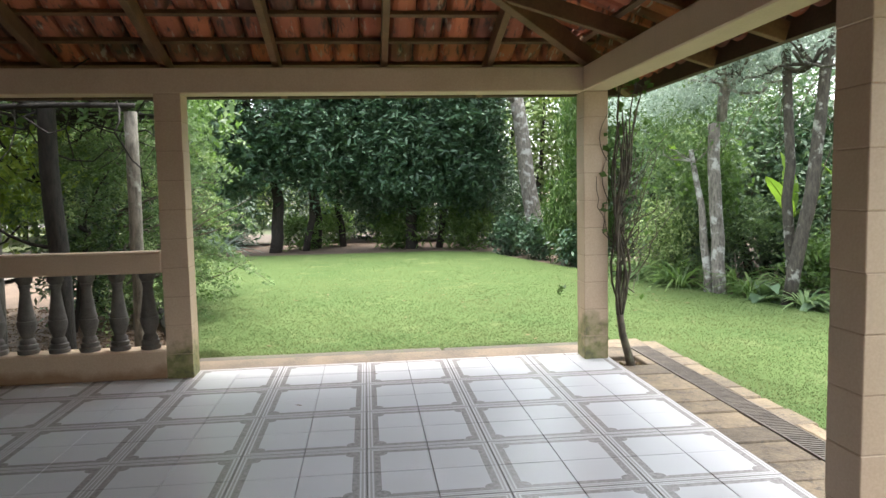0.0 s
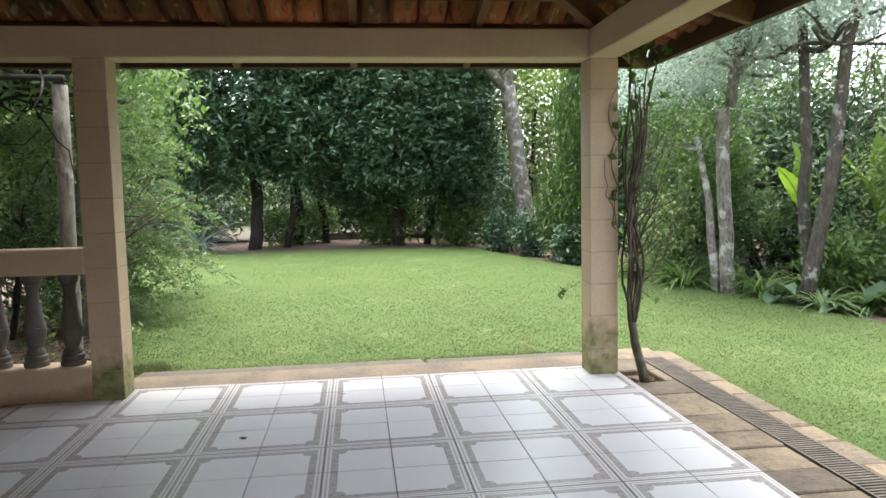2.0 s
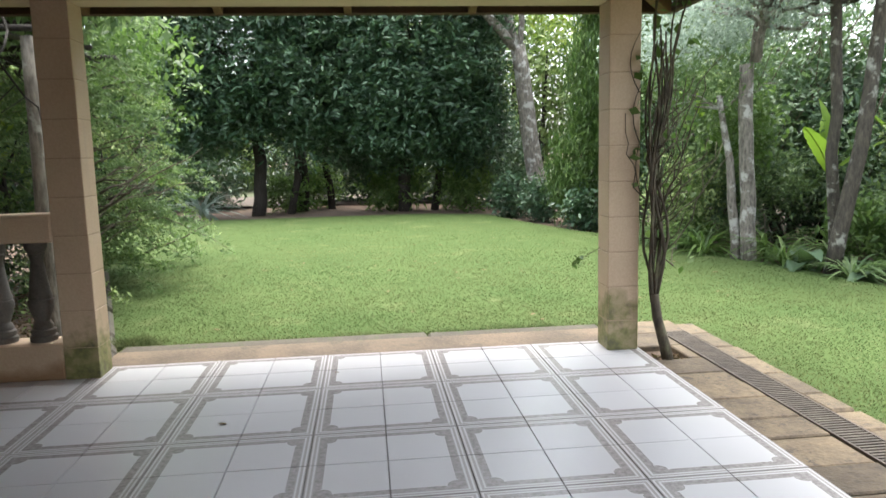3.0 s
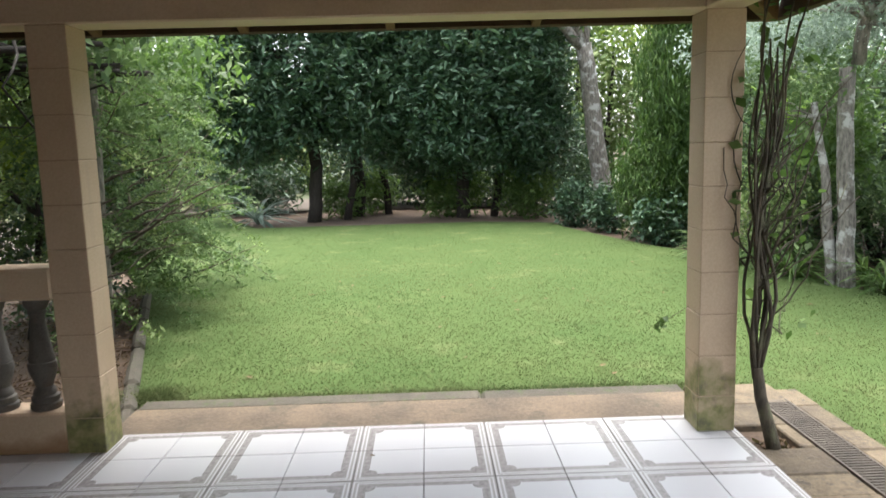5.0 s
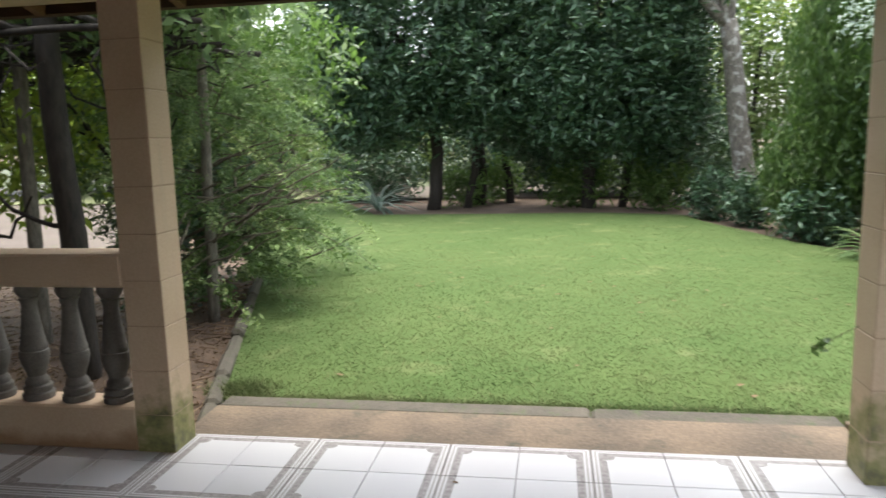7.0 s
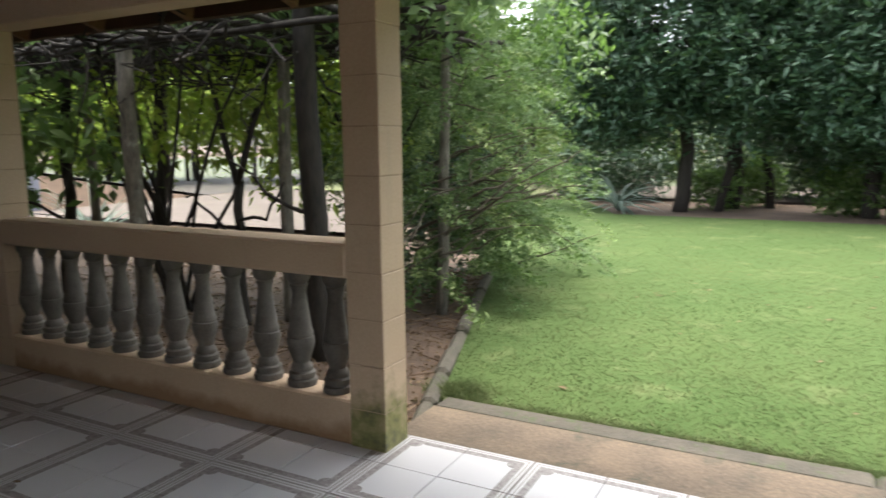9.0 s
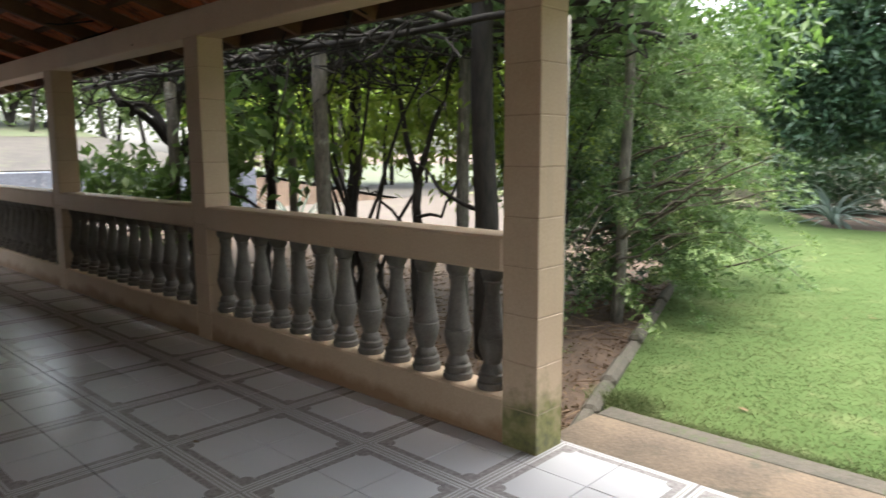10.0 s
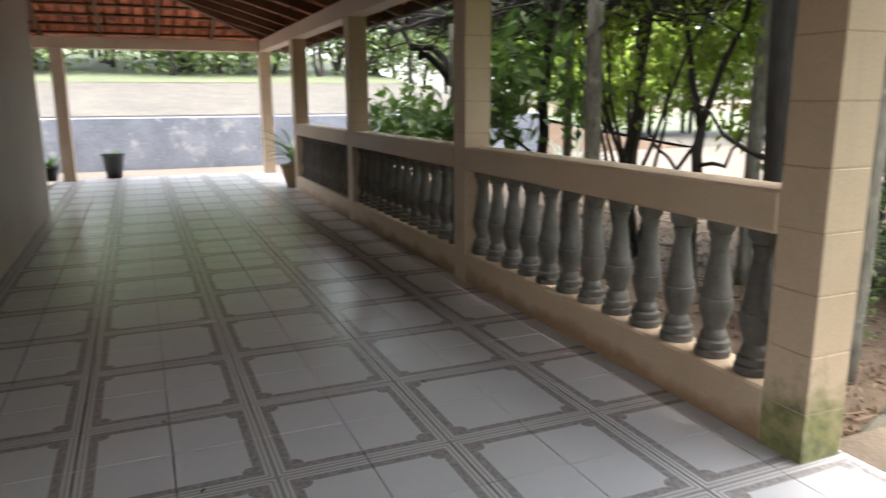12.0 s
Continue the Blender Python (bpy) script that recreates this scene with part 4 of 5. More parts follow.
cloud_part("leaves", blob_points([(6.4, 12.0, 0.9, 1.2, 1.2, 1.3), (5.6, 13.2, 1.3, 1.0, 1.2, 1.5), (7.6, 10.5, 0.8, 1.2, 1.3, 1.2), (8.0, 8.0, 0.5, 1.2, 1.5, 1.1), (7.6, 12.5, 2.3, 1.6, 1.6, 1.5)], 2200, 14, 0.15, r, 0.3), 0.11, 0.4, BUSHLEAF, side_bush, r)
cloud_part("fine_leaves", blob_points([(5.5, 12.0, 1.3, 0.7, 0.7, 0.9), (6.9, 9.5, 0.3, 0.8, 0.8, 0.5), (6.0, 11.2, 0.7, 0.6, 0.6, 0.5)], 600, 16, 0.12, r, 0.3), 0.08, 0.35, SHRUBLEAF, side_bush, r)
v, f = limbs_mesh([(wander((5.5 + 5 * r.random(), 8 + 6 * r.random(), -0.3), (5.5 + 5 * r.random(), 8 + 6 * r.random(), 2 + 3 * r.random()), 8, 0.35, r), 0.012, 0.004) for i in range(70)], 5)
mesh_part("twigs", v, f, VINE, side_bush)
cloud_part("pale_leaves", blob_points([(4.9, 11.7, 0.55, 0.6, 0.5, 0.7), (5.7, 12.4, 1.9, 0.7, 0.6, 0.6), (7.2, 9.6, 1.3, 0.6, 0.6, 0.5)], 420, 16, 0.11, r, 0.3), 0.075, 0.4, FARLEAF, side_bush, r, 0.3)
cloud_part("bright_leaves", blob_points([(6.2, 9.3, 0.2, 0.5, 0.4, 0.4), (5.3, 10.9, 1.5, 0.5, 0.5, 0.6), (7.8, 9.2, 2.0, 0.7, 0.9, 0.7)], 420, 14, 0.12, r, 0.3), 0.12, 0.4, MIDLEAF, side_bush, r, 0.5)

# woods all round, leaf by leaf
def woods(name, label, blobs, clusters, size, material, seed, trunks=0, per=14):
    q = np.random.default_rng(seed)
    t = thing(name, label, "woods", kind="stuff")
    cloud_part("leaves", blob_points(blobs, clusters, per, size * 1.1, q, 0.3), size, 0.42, material, t, q)
    if trunks:
        lines = []
        for i in range(trunks):
            b = blobs[q.integers(len(blobs))]
            x, y = b[0] + q.normal(0, b[3] * 0.5), b[1] + q.normal(0, b[4] * 0.5)
            lines.append((wander((x, y, ground_z(x, y) - 0.2), (x + q.normal(0, 0.4), y + q.normal(0, 0.4), b[2] + 1), 6, 0.15, q), 0.09, 0.04))
        v, f = limbs_mesh(lines, 6)
        mesh_part("trunks", v, f, BARK_DARK, t)
    return t


# blobs at y below 5 are unseen light blockers; darker leaf paints shaded depth
woods("side_woods", "green woods behind the side garden, with unseen tall ones added to block light", [(10.2, 4.5, 2.8, 1.6, 2.5, 3.2), (10, 9, 1.2, 1.8, 2.5, 1.6), (9.5, 13, 1.6, 2, 2.5, 2.0), (8.3, 16.5, 2.0, 2.2, 2.5, 2.3), (7.6, 20, 2.6, 1.8, 2.5, 2.8), (10.8, 1, 2.8, 1.6, 2.5, 3.2), (10.8, -3, 2.8, 1.6, 2.5, 3.2)], 3800, 0.15, IVYLEAF, 81, 40)
# dark leaves fill the gaps between trunks, shade put into their colour
woods("side_woods", "dark-leaved green put in as shade behind the garden trees", [(8.2, 9.0, 1.0, 0.9, 1.6, 1.4), (7.6, 12.0, 1.2, 1.0, 1.5, 1.6), (8.6, 6.5, 0.9, 0.9, 1.6, 1.3), (6.8, 14.5, 1.4, 1.0, 1.4, 1.8)], 2400, 0.15, DARKLEAF, 87, 16)
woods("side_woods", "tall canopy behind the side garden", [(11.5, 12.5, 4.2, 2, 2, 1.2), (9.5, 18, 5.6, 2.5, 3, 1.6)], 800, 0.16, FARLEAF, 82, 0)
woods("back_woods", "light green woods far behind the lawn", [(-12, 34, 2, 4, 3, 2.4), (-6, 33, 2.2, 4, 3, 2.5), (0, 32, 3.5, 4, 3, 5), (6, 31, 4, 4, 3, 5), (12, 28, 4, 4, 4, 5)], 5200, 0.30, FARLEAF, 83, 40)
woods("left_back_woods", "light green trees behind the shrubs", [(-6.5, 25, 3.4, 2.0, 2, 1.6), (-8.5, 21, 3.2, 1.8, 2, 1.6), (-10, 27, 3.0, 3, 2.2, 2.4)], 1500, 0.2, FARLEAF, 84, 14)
# brightness of these trees comes from the yellow leaf colour
woods("yard_woods", "yellow-green trees beyond the dirt yard, sunlight put into their leaf colour", [(-12, 24, 3.4, 3, 2.5, 3), (-17, 26, 3.6, 3.5, 3, 3.4), (-22, 24, 4.6, 3.5, 3, 3.4), (-26, 18, 5, 3, 4, 3.2), (-23, 20, 2.4, 3, 3, 2.2), (-15, 28, 1.8, 4, 2, 1.6)], 6800, 0.26, YELLOWLEAF, 85, 40)
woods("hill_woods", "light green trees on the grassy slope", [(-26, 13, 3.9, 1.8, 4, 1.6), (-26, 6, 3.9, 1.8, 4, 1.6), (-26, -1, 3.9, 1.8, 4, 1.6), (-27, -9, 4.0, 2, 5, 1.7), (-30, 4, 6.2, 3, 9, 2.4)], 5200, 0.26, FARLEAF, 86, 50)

# ---------------------------------------------------------------- planting bed with pergola
pergola = thing("pergola", "old pergola of rough posts and poles overgrown with dry vines", "pergola")
for x, y, h, rad in ((-2.13, 6.72, 2.12, 0.055), (-4.52, 6.83, 2.1, 0.062), (-3.8, 7.75, 2.1, 0.055), (-6.35, 7.75, 2.1, 0.045), (-7.3, 6.83, 2.1, 0.06)):
    v, f = limbs_mesh([(wander((x, y, ground_z(x, y) - 0.2), (x + 0.02, y, h), 6, 0.015, r), rad * 1.05, rad)], 10)
    mesh_part("post", v, f, POST, pergola, "", True)
for ya, za, xa, xb, rad in ((6.75, 2.14, -9.5, -2.0, 0.030), (7.7, 2.16, -9.5, -2.0, 0.030), (7.2, 2.26, -9.5, -2.0, 0.026), (8.6, 2.2, -9.5, -2.2, 0.035)):
    v, f = limbs_mesh([(wander((xa, ya, za), (xb, ya, za), 12, 0.05, r), rad, rad * 0.8)], 7)
    mesh_part("beam", v, f, BARK_DARK, pergola, "", True)
for k in range(13):
    x = -2.46 - 0.56 * k
    v, f = limbs_mesh([(wander((x, 6.35, 2.24), (x + 0.1, 9.0, 2.26), 6, 0.06, r), 0.026, 0.02)], 6)
    mesh_part("pole", v, f, BARK_DARK, pergola, "", True)
climber = thing("pergola_vine", "tangled woody vine over the pergola", "vine", kind="stuff")
lines = []
for k in range(430):
    x, y = -3.0 - 6.3 * r.random(), 6.3 + 2.8 * r.random()
    lines.append((wander((x, y, 2.08 + 0.3 * r.random()), (min(x + r.normal(0, 1.1), -2.2), y + r.normal(0, 0.5), 2.12 + 0.4 * r.random()), 7, 0.22, r), 0.014, 0.006))
for k in range(36):
    x, y = -1.9 - 7.0 * r.random(), 6.5 + 2.2 * r.random()
    lines.append((wander((x, y, 2.3), (x + r.normal(0, 0.3), y + r.normal(0, 0.2), 1.0 + r.random()), 7, 0.2, r), 0.010, 0.004))
v, f = limbs_mesh(lines, 5)
mesh_part("stems", v, f, BARK_DARK, climber)
cloud_part("leaves", blob_points([(-3.5, 7.8, 2.5, 2.0, 1.2, 0.25), (-6.5, 7.8, 2.5, 2.4, 1.3, 0.25), (-2.6, 7.4, 2.5, 0.8, 0.8, 0.25), (-9.0, 7.8, 2.5, 1.6, 1.2, 0.25)], 1300, 12, 0.12, r, 0.1), 0.11, 0.45, SHRUBLEAF, climber, r, 0.6)


def slim(label, lines, leaves, size, material, seed, bark=BARK_DARK, ratio=0.4):
    t = thing("small_tree", label, "tree", (0, 0, 0), "small trees in the bed")
    q = np.random.default_rng(seed)
    for pts, r0, r1 in lines:
        v, f = limbs_mesh([(pts, r0, r1)], 8)
        mesh_part("stem", v, f, bark, t, "", True)
    if len(leaves):
        cloud_part("crown", leaves, size, ratio, material, t, q, 0.6)
    return t


slim("small tree with a straight dark trunk beside the pergola", [(wander((-2.86, 6.98, -0.35), (-2.82, 6.95, 3.2), 9, 0.04, r), 0.095, 0.07), (wander((-2.86, 6.95, 0.9), (-3.55, 7.0, 1.0), 6, 0.1, r), 0.02, 0.008)] + spray((-2.82, 6.95, 2.4), 0.6, 5, r, 0.7, 0.014),
     blob_points([(-2.7, 7.2, 2.75, 1.1, 0.8, 0.3)], 120, 12, 0.12, r, 0.2), 0.1, SHRUBLEAF, 91)
slim("many-stemmed small tree in the bed", [(wander((-5.0 + 0.1 * r.normal(), 7.6 + 0.08 * r.normal(), -0.35), (-5.0 + 0.75 * r.normal(), 7.7 + 0.5 * r.normal(), 2.4), 8, 0.12, r), 0.024, 0.010) for i in range(11)] + [(wander((-4.9, 7.6, 0.4), (-4.45, 7.4, 0.05), 5, 0.08, r), 0.04, 0.02)],
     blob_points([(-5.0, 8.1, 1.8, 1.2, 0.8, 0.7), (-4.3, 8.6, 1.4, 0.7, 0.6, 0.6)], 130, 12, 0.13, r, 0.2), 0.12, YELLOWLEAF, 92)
slim("small forked tree in the bed", [(wander((-4.02, 7.48, -0.35), (-4.1, 7.5, 1.1), 6, 0.03, r), 0.055, 0.04), (wander((-4.1, 7.5, 1.05), (-4.5, 7.6, 2.4), 6, 0.08, r), 0.034, 0.015), (wander((-4.1, 7.5, 1.05), (-3.7, 7.7, 2.4), 6, 0.08, r), 0.03, 0.014), (wander((-4.05, 7.45, 0.75), (-3.3, 7.1, 1.2), 7, 0.1, r), 0.016, 0.008), (wander((-4.1, 7.4, 0.6), (-4.7, 7.1, 0.95), 7, 0.1, r), 0.016, 0.008)],
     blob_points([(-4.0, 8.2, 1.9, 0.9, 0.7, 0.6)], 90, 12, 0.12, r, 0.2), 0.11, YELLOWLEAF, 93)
slim("leaning dark-trunked small tree with large leaves", [(wander((-5.98, 7.15, -0.4), (-5.82, 7.2, 2.3), 8, 0.05, r), 0.06, 0.045), (wander((-5.95, 7.15, 0.7), (-6.5, 7.0, 1.1), 5, 0.06, r), 0.02, 0.01)],
     blob_points([(-6.0, 7.0, 1.7, 0.75, 0.4, 0.5), (-5.4, 7.0, 1.3, 0.4, 0.3, 0.4)], 34, 10, 0.12, r, 0.2), 0.17, MIDLEAF, 94)
slim("thin crooked forked tree in the bed", [(wander((-3.42, 8.5, -0.3), (-3.2, 8.5, 1.0), 6, 0.05, r), 0.035, 0.028), (wander((-3.2, 8.5, 0.98), (-3.95, 8.4, 2.2), 7, 0.07, r), 0.026, 0.012), (wander((-3.2, 8.5, 0.98), (-2.85, 8.5, 1.75), 6, 0.06, r), 0.02, 0.008), (wander((-3.6, 8.45, 1.5), (-4.1, 8.3, 1.9), 6, 0.06, r), 0.012, 0.005)],
     blob_points([(-3.7, 8.8, 1.5, 0.8, 0.4, 0.6)], 110, 12, 0.12, r, 0.2), 0.10, SHRUBLEAF, 96)
gnarl = [(wander((-8.1, 7.3, -0.45), (-7.9, 7.2, 1.5), 7, 0.12, r), 0.13, 0.10)] + [(wander((-7.95, 7.2, 1.2 + 0.1 * i), (-7.9 + 1.7 * math.cos(i * 0.9), 7.2 + 0.5 * math.sin(i * 1.7), 1.5 + 0.28 * i), 8, 0.22, r), 0.06, 0.02) for i in range(6)]
slim("gnarled old tree with crooked branches and hanging leaves", gnarl, blob_points([(-7.6, 6.9, 0.75, 0.7, 0.4, 0.6), (-9.0, 6.8, 1.0, 0.7, 0.4, 0.4), (-7.0, 7.2, 1.2, 0.4, 0.4, 0.4)], 130, 10, 0.12, r, 0.2), 0.19, MIDLEAF, 95)

def twig_points(lines, per, spread, rng_):
    """Leaf places along crooked twigs, denser towards the tips."""
    out = []
    for pts in lines:
        p = np.array([tuple(v) for v in pts])
        u = (0.25 + 0.75 * rng_.random(per) ** 0.7) * (len(p) - 1)
        k = np.minimum(u.astype(int), len(p) - 2)
        f = (u - k)[:, None]
        out.append(p[k] * (1 - f) + p[k + 1] * f + rng_.normal(0, spread, (per, 3)) * np.array([1, 1, 0.5]))
    return np.concatenate(out)


def sprays(count, roots, reach, rise, rng_, aim=(0.0, 6.3), flat=0.12):
    """Arching twigs that leave spots near the roots and bend over at their tips."""
    lines = []
    for i in range(count):
        x, y, z, sx, sy, sz = roots[rng_.integers(len(roots))]
        a = rng_.uniform(*aim)
        b0 = Vector((x + sx * rng_.normal(), y + sy * rng_.normal(), max(0.05, z + sz * rng_.normal())))
        ln = reach * rng_.uniform(0.5, 1.15)
        up = rise * rng_.uniform(-0.2, 1.2)
        pts = []
        for j in range(7):
            u = j / 6
            pts.append(b0 + Vector((math.cos(a) * ln * u, math.sin(a) * ln * u, ln * (up * u - 0.55 * u * u))) + Vector(rng_.normal(0, flat * 0.25 * u, 3)))
        lines.append(pts)
    return lines


# mostly unseen crown, added to keep sky light off the bed and veranda
canopy = thing("bed_tree", "leafy tree crown added above the pergola to shade the bed and veranda", "tree")
v, f = limbs_mesh([(wander((-6.9, 9.0, -0.3), (-6.6, 8.8, 3.4), 8, 0.1, r), 0.10, 0.07)] + spray((-6.6, 8.8, 2.9), 2.4, 8, r, 0.3, 0.04), 8)
mesh_part("trunk", v, f, BARK_DARK, canopy, "", True)
cloud_part("crown", blob_points([(-4.6, 8.2, 3.5, 2.4, 1.5, 0.6), (-7.6, 8.0, 3.5, 2.2, 1.5, 0.6), (-10.0, 8.2, 3.4, 1.5, 1.3, 0.5), (-5.5, 9.8, 3.7, 2.6, 1.3, 0.5), (-9.0, 9.8, 3.7, 2.6, 1.3, 0.5)], 1500, 14, 0.16, r, 0.1), 0.13, 0.42, MIDLEAF, canopy, r, 0.4)


# feathery shrub over the kerb
shrub = thing("shrub", "loose feathery green shrub leaning over the kerb", "shrub")
v, f = limbs_mesh([(wander((-2.71, 8.53, -0.25), (-2.66, 8.5, 2.6), 8, 0.04, r), 0.055, 0.037)], 9)
mesh_part("stem", v, f, POST, shrub, "mottled pale stem", True)
for k in range(40):
    a = r.uniform(-0.4, 2.2)
    b0 = (-2.7 + 0.2 * r.normal(), 8.7 + 0.5 * r.normal(), 0.2 + 1.0 * r.random())
    tip = (b0[0] + 1.0 * math.cos(a) * r.uniform(0.5, 1), b0[1] + 1.4 * math.sin(a) * r.uniform(0.4, 1), b0[2] + r.uniform(0.1, 0.8))
    v, f = limbs_mesh([(wander(b0, tip, 6, 0.07, r), 0.014, 0.003)], 5)
    mesh_part("branch", v, f, VINE, shrub, "", True)
ROOTS = [(-2.75, 8.7, 0.9, 0.15, 0.25, 0.55), (-2.8, 9.5, 0.7, 0.15, 0.3, 0.4), (-2.85, 10.4, 0.6, 0.15, 0.3, 0.3), (-2.7, 8.8, 1.8, 0.2, 0.3, 0.4), (-3.1, 9.6, 1.9, 0.3, 0.4, 0.4)]
fans = sprays(330, ROOTS, 1.0, 0.75, r)
cloud_part("foliage", twig_points(fans[:190], 130, 0.04, r), 0.055, 0.36, SHRUBLEAF, shrub, r, 0.2)
cloud_part("bright_foliage", twig_points(fans[190:260], 130, 0.04, r), 0.055, 0.36, MIDLEAF, shrub, r, 0.2)
cloud_part("pale_foliage", twig_points(fans[260:], 130, 0.04, r), 0.055, 0.36, FARLEAF, shrub, r, 0.2)
for pts in fans[::3]:
    v, f = limbs_mesh([(pts, 0.006, 0.002)], 4)
    mesh_part("twig", v, f, VINE, shrub)
# darker leaf in the shrub's heart, inner shade put into the colour
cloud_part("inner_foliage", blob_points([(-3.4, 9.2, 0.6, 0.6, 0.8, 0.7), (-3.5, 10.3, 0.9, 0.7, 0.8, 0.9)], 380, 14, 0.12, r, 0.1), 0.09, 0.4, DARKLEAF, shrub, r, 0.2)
over = thing("overhanging_tree", "tree with fine leaves above the bed", "tree")
v, f = limbs_mesh([(wander((-3.9, 10.6, -0.4), (-3.6, 10.2, 3.2), 8, 0.1, r), 0.09, 0.06)] + spray((-3.6, 10.2, 2.6), 1.2, 7, r, 0.5, 0.013), 7)
mesh_part("trunk", v, f, BARK_DARK, over, "", True)
fans = sprays(170, [(-3.6, 10.1, 2.7, 0.35, 0.4, 0.3), (-3.2, 10.2, 2.4, 0.3, 0.4, 0.25), (-4.4, 10.4, 3.2, 0.5, 0.4, 0.3)], 1.1, 0.55, r)
cloud_part("crown", twig_points(fans, 75, 0.06, r), 0.075, 0.40, IVYLEAF, over, r, 0.3)
cloud_part("young_leaves", blob_points([(-2.5, 10.9, 2.4, 0.7, 0.7, 0.5)], 36, 9, 0.14, r, 0.1), 0.14, 0.42, MIDLEAF, over, r, 0.9)

rosette("agave", "pale spiky upright plant by the dirt yard", "shrub", (-8.84, 9.5, ground_z(-8.84, 9.5)), 34, 0.95, 0.05, BLUELEAF, 97, 1.25, 0.4)

# dry leaves and twigs on the bed
litter = thing("leaf_litter", "dry brown leaves and twigs lying on the bed", "leaf litter", kind="stuff")
n = 15000
xy = np.column_stack([-1.5 - 6.5 * rng.random(n) ** 1.5, rng.uniform(5.85, 10.5, n)])
xy = xy[xy[:, 0] < -1.56 - 0.355 * (xy[:, 1] - 6.0)]
cen = np.column_stack([xy, [ground_z(a, b) - 0.045 for a, b in xy]])
cloud_part("leaves", cen, 0.036, 0.4, BROWNLEAF, litter, rng, 0.0)
v, f = limbs_mesh([([Vector((a, b, ground_z(a, b) - 0.04)), Vector((a + r.normal(0, 0.15), b + r.normal(0, 0.15), ground_z(a, b) - 0.02))], 0.005, 0.003) for a, b in xy[:700]], 4)
mesh_part("twigs", v, f, BROWNLEAF, litter)

# vine on the corner column
vine = thing("climbing_vine", "woody climbing vine with few leaves on the corner column", "vine")
q = np.random.default_rng(7)
trunk_pts = [Vector((1.905, 5.36, -0.06)), Vector((1.88, 5.39, 0.08)), Vector((1.85, 5.42, 0.22)), Vector((1.838, 5.44, 0.36))]
v, f = limbs_mesh([(trunk_pts, 0.036, 0.026)], 9)
mesh_part("trunk", v, f, VINE, vine, "", True)
mains = []
for k in range(12):
    u, ph, top = k / 11, q.uniform(0, 6.28), 1.7 + 0.5 * q.random()
    lean, turns = q.uniform(0.0, 0.05), q.uniform(2.0, 4.5)
    pts = []
    for j in range(19):
        z = 0.30 + (top - 0.30) * j / 18
        width = float(np.interp(z, [0.3, 0.65, 1.0, 1.5, 2.2], [0.02, 0.09, 0.07, 0.13, 0.20]))
        swing = min(1.0, (z - 0.28) * 3)
        x = 1.805 + width * u + lean * max(0, z - 1.1) ** 2 + swing * 0.022 * math.sin(turns * z * 2 + ph) + 0.03 * (1 - swing)
        y = 5.45 + 0.05 * math.sin(turns * z + 2 * ph) * swing + 0.06 * z / 2
        pts.append(Vector((max(x, 1.795), y, z)))
    mains.append(pts)
    v, f = limbs_mesh([(pts, 0.0105 * q.uniform(0.6, 1.25), 0.0045)], 6)
    mesh_part("stem", v, f, VINE, vine, "", True)
for k in range(3):
    pts = [Vector((1.80 + 0.02 * q.random(), 5.46, 0.9 + 0.3 * k))]
    for j in range(1, 9):
        pts.append(Vector((1.80 - (0.05 + 0.02 * k) * math.sin(j * 0.39), 5.535, pts[0].z + 0.055 * j)))
    v, f = limbs_mesh([(pts, 0.004, 0.002)], 5)
    mesh_part("tendril", v, f, VINE, vine, "", True)
for k in range(44):
    pts = mains[k % 12]
    a0 = pts[4 + int(q.integers(9))]
    tip = a0 + Vector((0.36 * q.random() + 0.02, 0.18 * q.random(), 0.55 * q.random() + 0.1))
    tip.z = min(tip.z, 2.35)
    v, f = limbs_mesh([(wander(a0, tip, 8, 0.08, q), 0.0055 * q.uniform(0.6, 1.2), 0.0025)], 5)
    mesh_part("twig", v, f, VINE, vine, "", True)
lv = [(1.73 + 0.05 * q.random(), 5.52, 0.9 + 1.1 * q.random()) for k in range(12)] + [(1.86 + 0.3 * q.random(), 5.5 + 0.2 * q.random(), 0.3 + 1.9 * q.random() ** 0.6) for k in range(110)]
cloud_part("leaves", lv, 0.06, 0.75, MIDLEAF, vine, q, 0.6)
pit = thing("planting_hole", "small earth-filled planting hole with dry leaves", "planting hole")
part("earth", box((1.79, 5.365, -0.2), (2.025, 5.64, -0.05)), SOIL, pit)
cloud_part("leaves", [(1.86 + 0.15 * q.random(), 5.39 + 0.13 * q.random(), -0.035) for k in range(30)], 0.05, 0.5, BROWNLEAF, pit, q, 0.0)
tendril = thing("hanging_tendril", "thin vine shoot with a tuft of leaves", "vine")
v, f = limbs_mesh([(wander((1.59, 5.70, 0.62), (1.44, 5.66, 0.55), 5, 0.02, q), 0.002, 0.0015)], 4)
mesh_part("shoot", v, f, VINE, tendril)
cloud_part("leaves", [(1.43 + 0.02 * q.normal(), 5.66, 0.55 + 0.02 * q.normal()) for k in range(9)], 0.05, 0.6, MIDLEAF, tendril, q, 0.4)

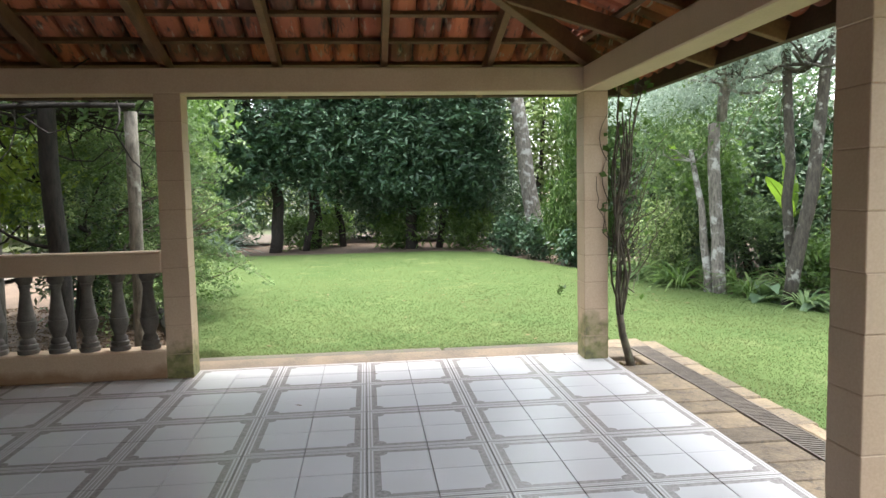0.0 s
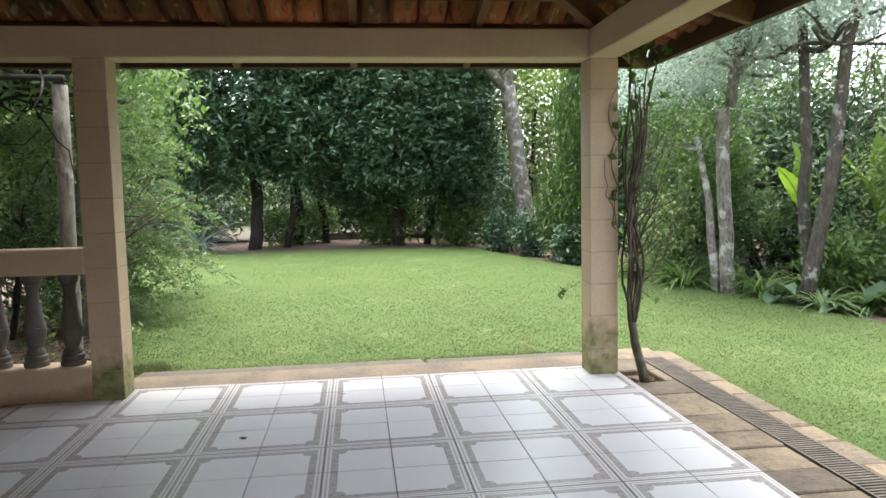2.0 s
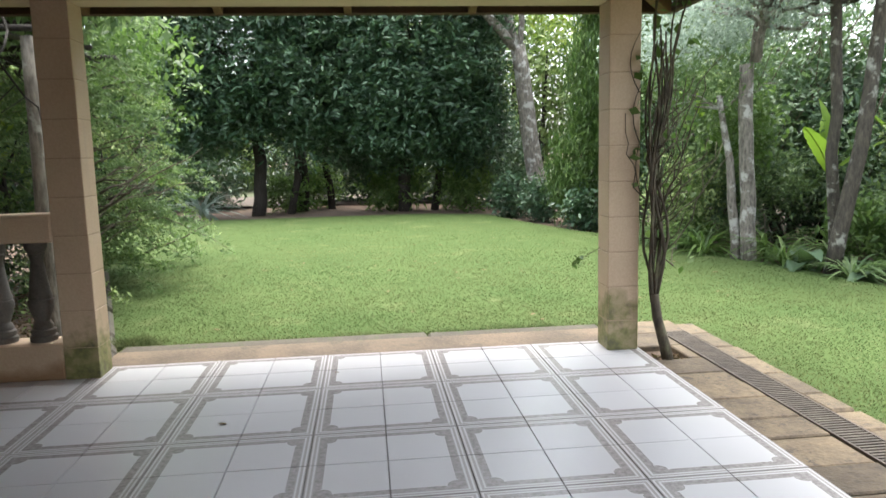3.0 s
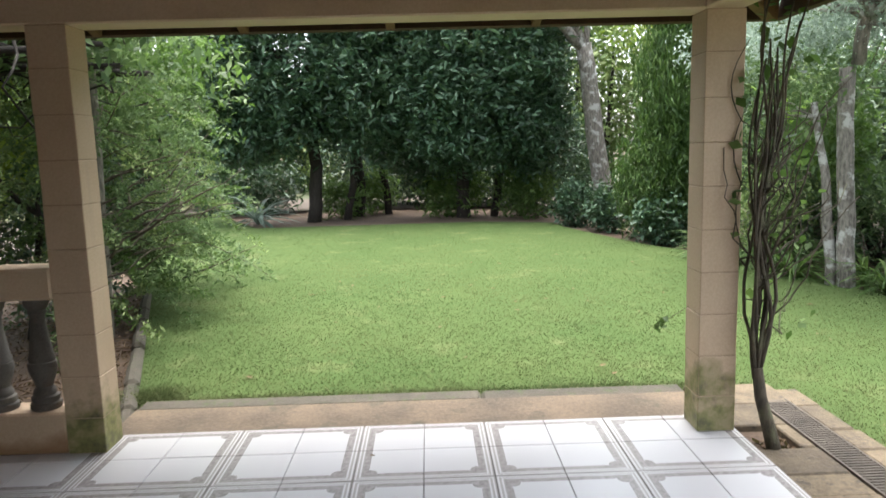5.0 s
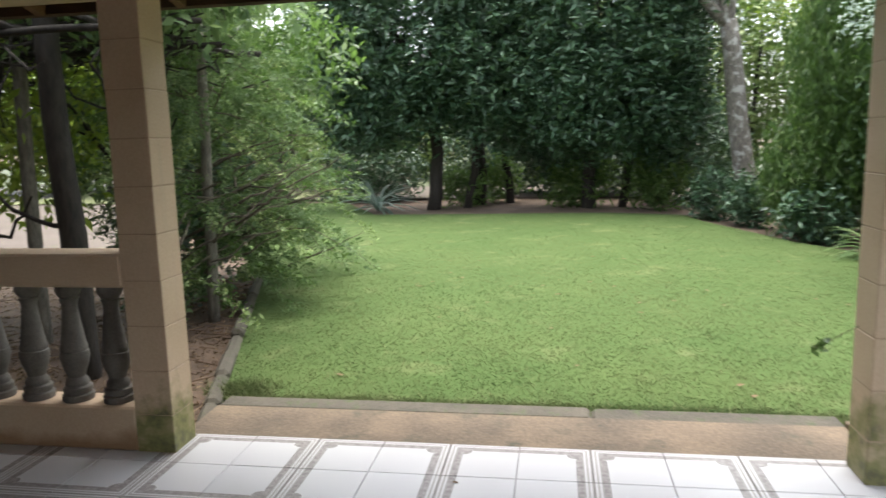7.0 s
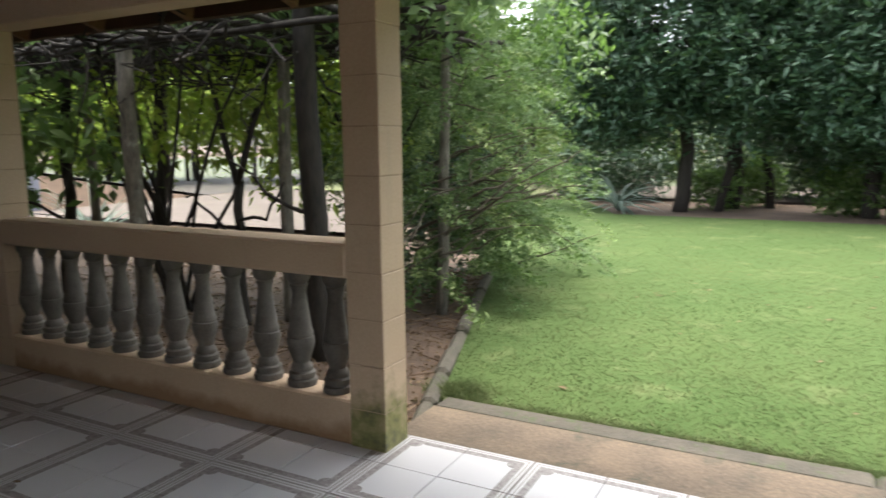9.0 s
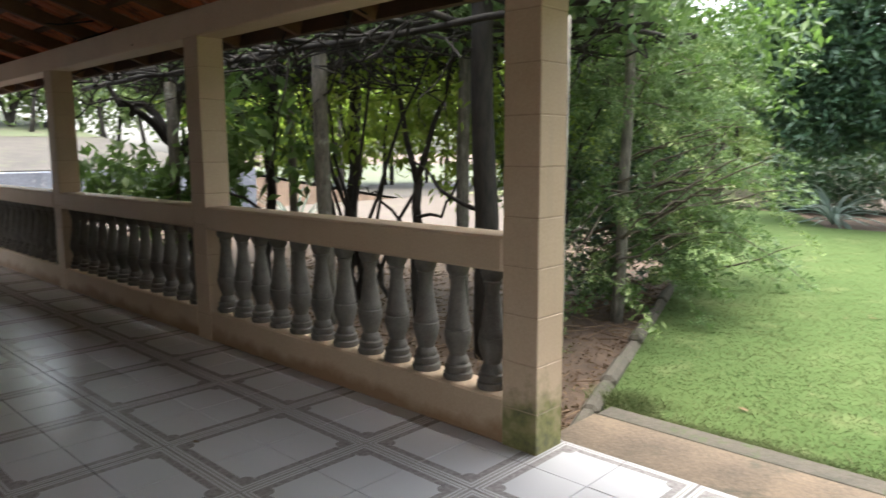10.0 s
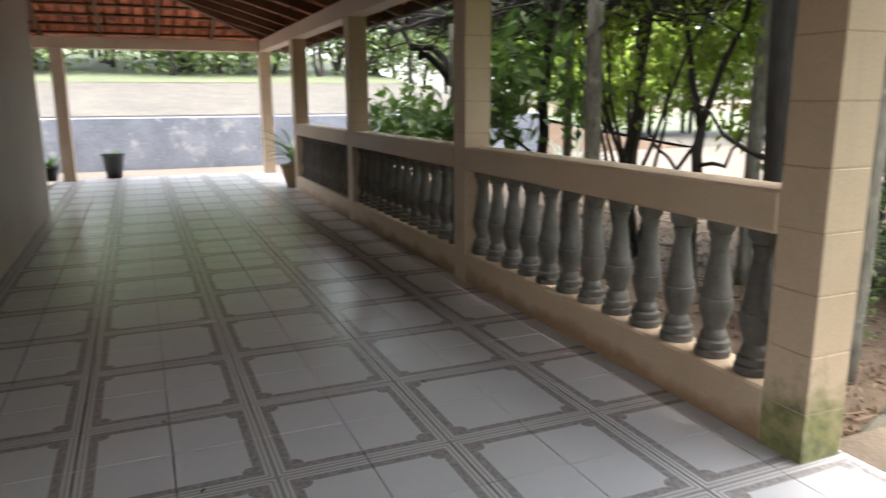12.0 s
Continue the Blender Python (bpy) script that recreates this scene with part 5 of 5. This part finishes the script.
# ---------------------------------------------------------------- pots at the far end
def pot(name, label, at, profile, material, n, ln, w, leaf, seed, up=1.3, arch=0.7, height=0.4):
    t = thing(name, label, "potted plant", at, "potted plants")
    v, f = lathe(profile, 20)
    body = mesh_part("pot", v, f, material, t, "", True)
    rim = profile[-1][0]
    v, f = lathe([(rim - 0.004, height - 0.07), (rim - 0.003, height - 0.035), (0.01, height - 0.03)], 20)
    mesh_part("soil", v, f, SOIL, body)
    p = rosette("foliage", "", "", (0, 0, height - 0.03), n, ln, w, leaf, seed, up, arch)
    kids = list(p.children)
    for c in kids:
        c.parent = t
        c.location = (0, 0, height - 0.03)
    bpy.data.objects.remove(p)
    return t


BUCKET = [(0.12, 0.0), (0.17, 0.36), (0.185, 0.37), (0.185, 0.41), (0.165, 0.41), (0.155, 0.36)]
pot("potted_plant", "black plastic pot with a small green plant", (-13.0, 3.1, 0), BUCKET, BLACKPOT, 14, 0.25, 0.05, MIDLEAF, 101, 1.0, 0.9, 0.4)
pot("potted_plant", "brown clay pot with long arching striped leaves", (-10.35, 5.62, 0), [(0.13, 0.0), (0.2, 0.28), (0.22, 0.30), (0.22, 0.34), (0.195, 0.34), (0.18, 0.28)], CLAYPOT, 46, 0.75, 0.05, SHRUBLEAF, 102, 1.3, 0.7, 0.33)
pot("potted_plant", "dark pot with a small leafy plant by the column", (-12.9, 2.15, 0), [(0.10, 0.0), (0.14, 0.2), (0.15, 0.22), (0.13, 0.22)], BLACKPOT, 30, 0.35, 0.05, MIDLEAF, 103, 1.2, 0.8, 0.22)

# ---------------------------------------------------------------- fallen leaves
def fallen(x, y, z, size, turn, k):
    v = [(-0.5, 0, 0.0), (-0.2, 0.22, 0.05), (0.2, 0.2, 0.09), (0.55, 0.0, 0.03), (0.2, -0.2, 0.07), (-0.2, -0.22, 0.04), (0.0, 0, 0.0)]
    f = [(0, 6, 1), (1, 6, 2), (2, 6, 3), (3, 6, 4), (4, 6, 5), (5, 6, 0)]
    ob = mesh_part("fallen_leaf", [(a * size, b * size, c * size) for a, b, c in v], f, BROWNLEAF)
    ob.matrix_basis = pose(x, y, z + 0.002, 0, 0, turn)
    return tagged(ob, "curled dry brown leaf lying on the " + ("tiles" if z > -0.05 else "lawn"), "leaf", "fallen leaves")


q = np.random.default_rng(19)
for x, y in ((-2.05, 3.62), (-2.65, 3.52), (-1.95, 3.3), (-2.62, 4.62), (-0.05, 5.4), (-0.55, 4.7)):
    fallen(x, y, 0.0, 0.035 * q.uniform(0.7, 1.4), q.uniform(0, 360), 0)
for k in range(46):
    x, y = q.uniform(-1.3, 4.2), 6.7 + 6 * q.random() ** 1.3
    fallen(x, y, ground_z(x, y) + 0.012, 0.05 * q.uniform(0.7, 1.5), q.uniform(0, 360), 0)


def tuft(n):
    return np.column_stack([-1.56 + 0.09 * rng.normal(0, 1, n), 6.64 + 0.07 * rng.normal(0, 1, n)])


grass(900, tuft, "grass", "longer tuft of grass by the kerb", 0.08)
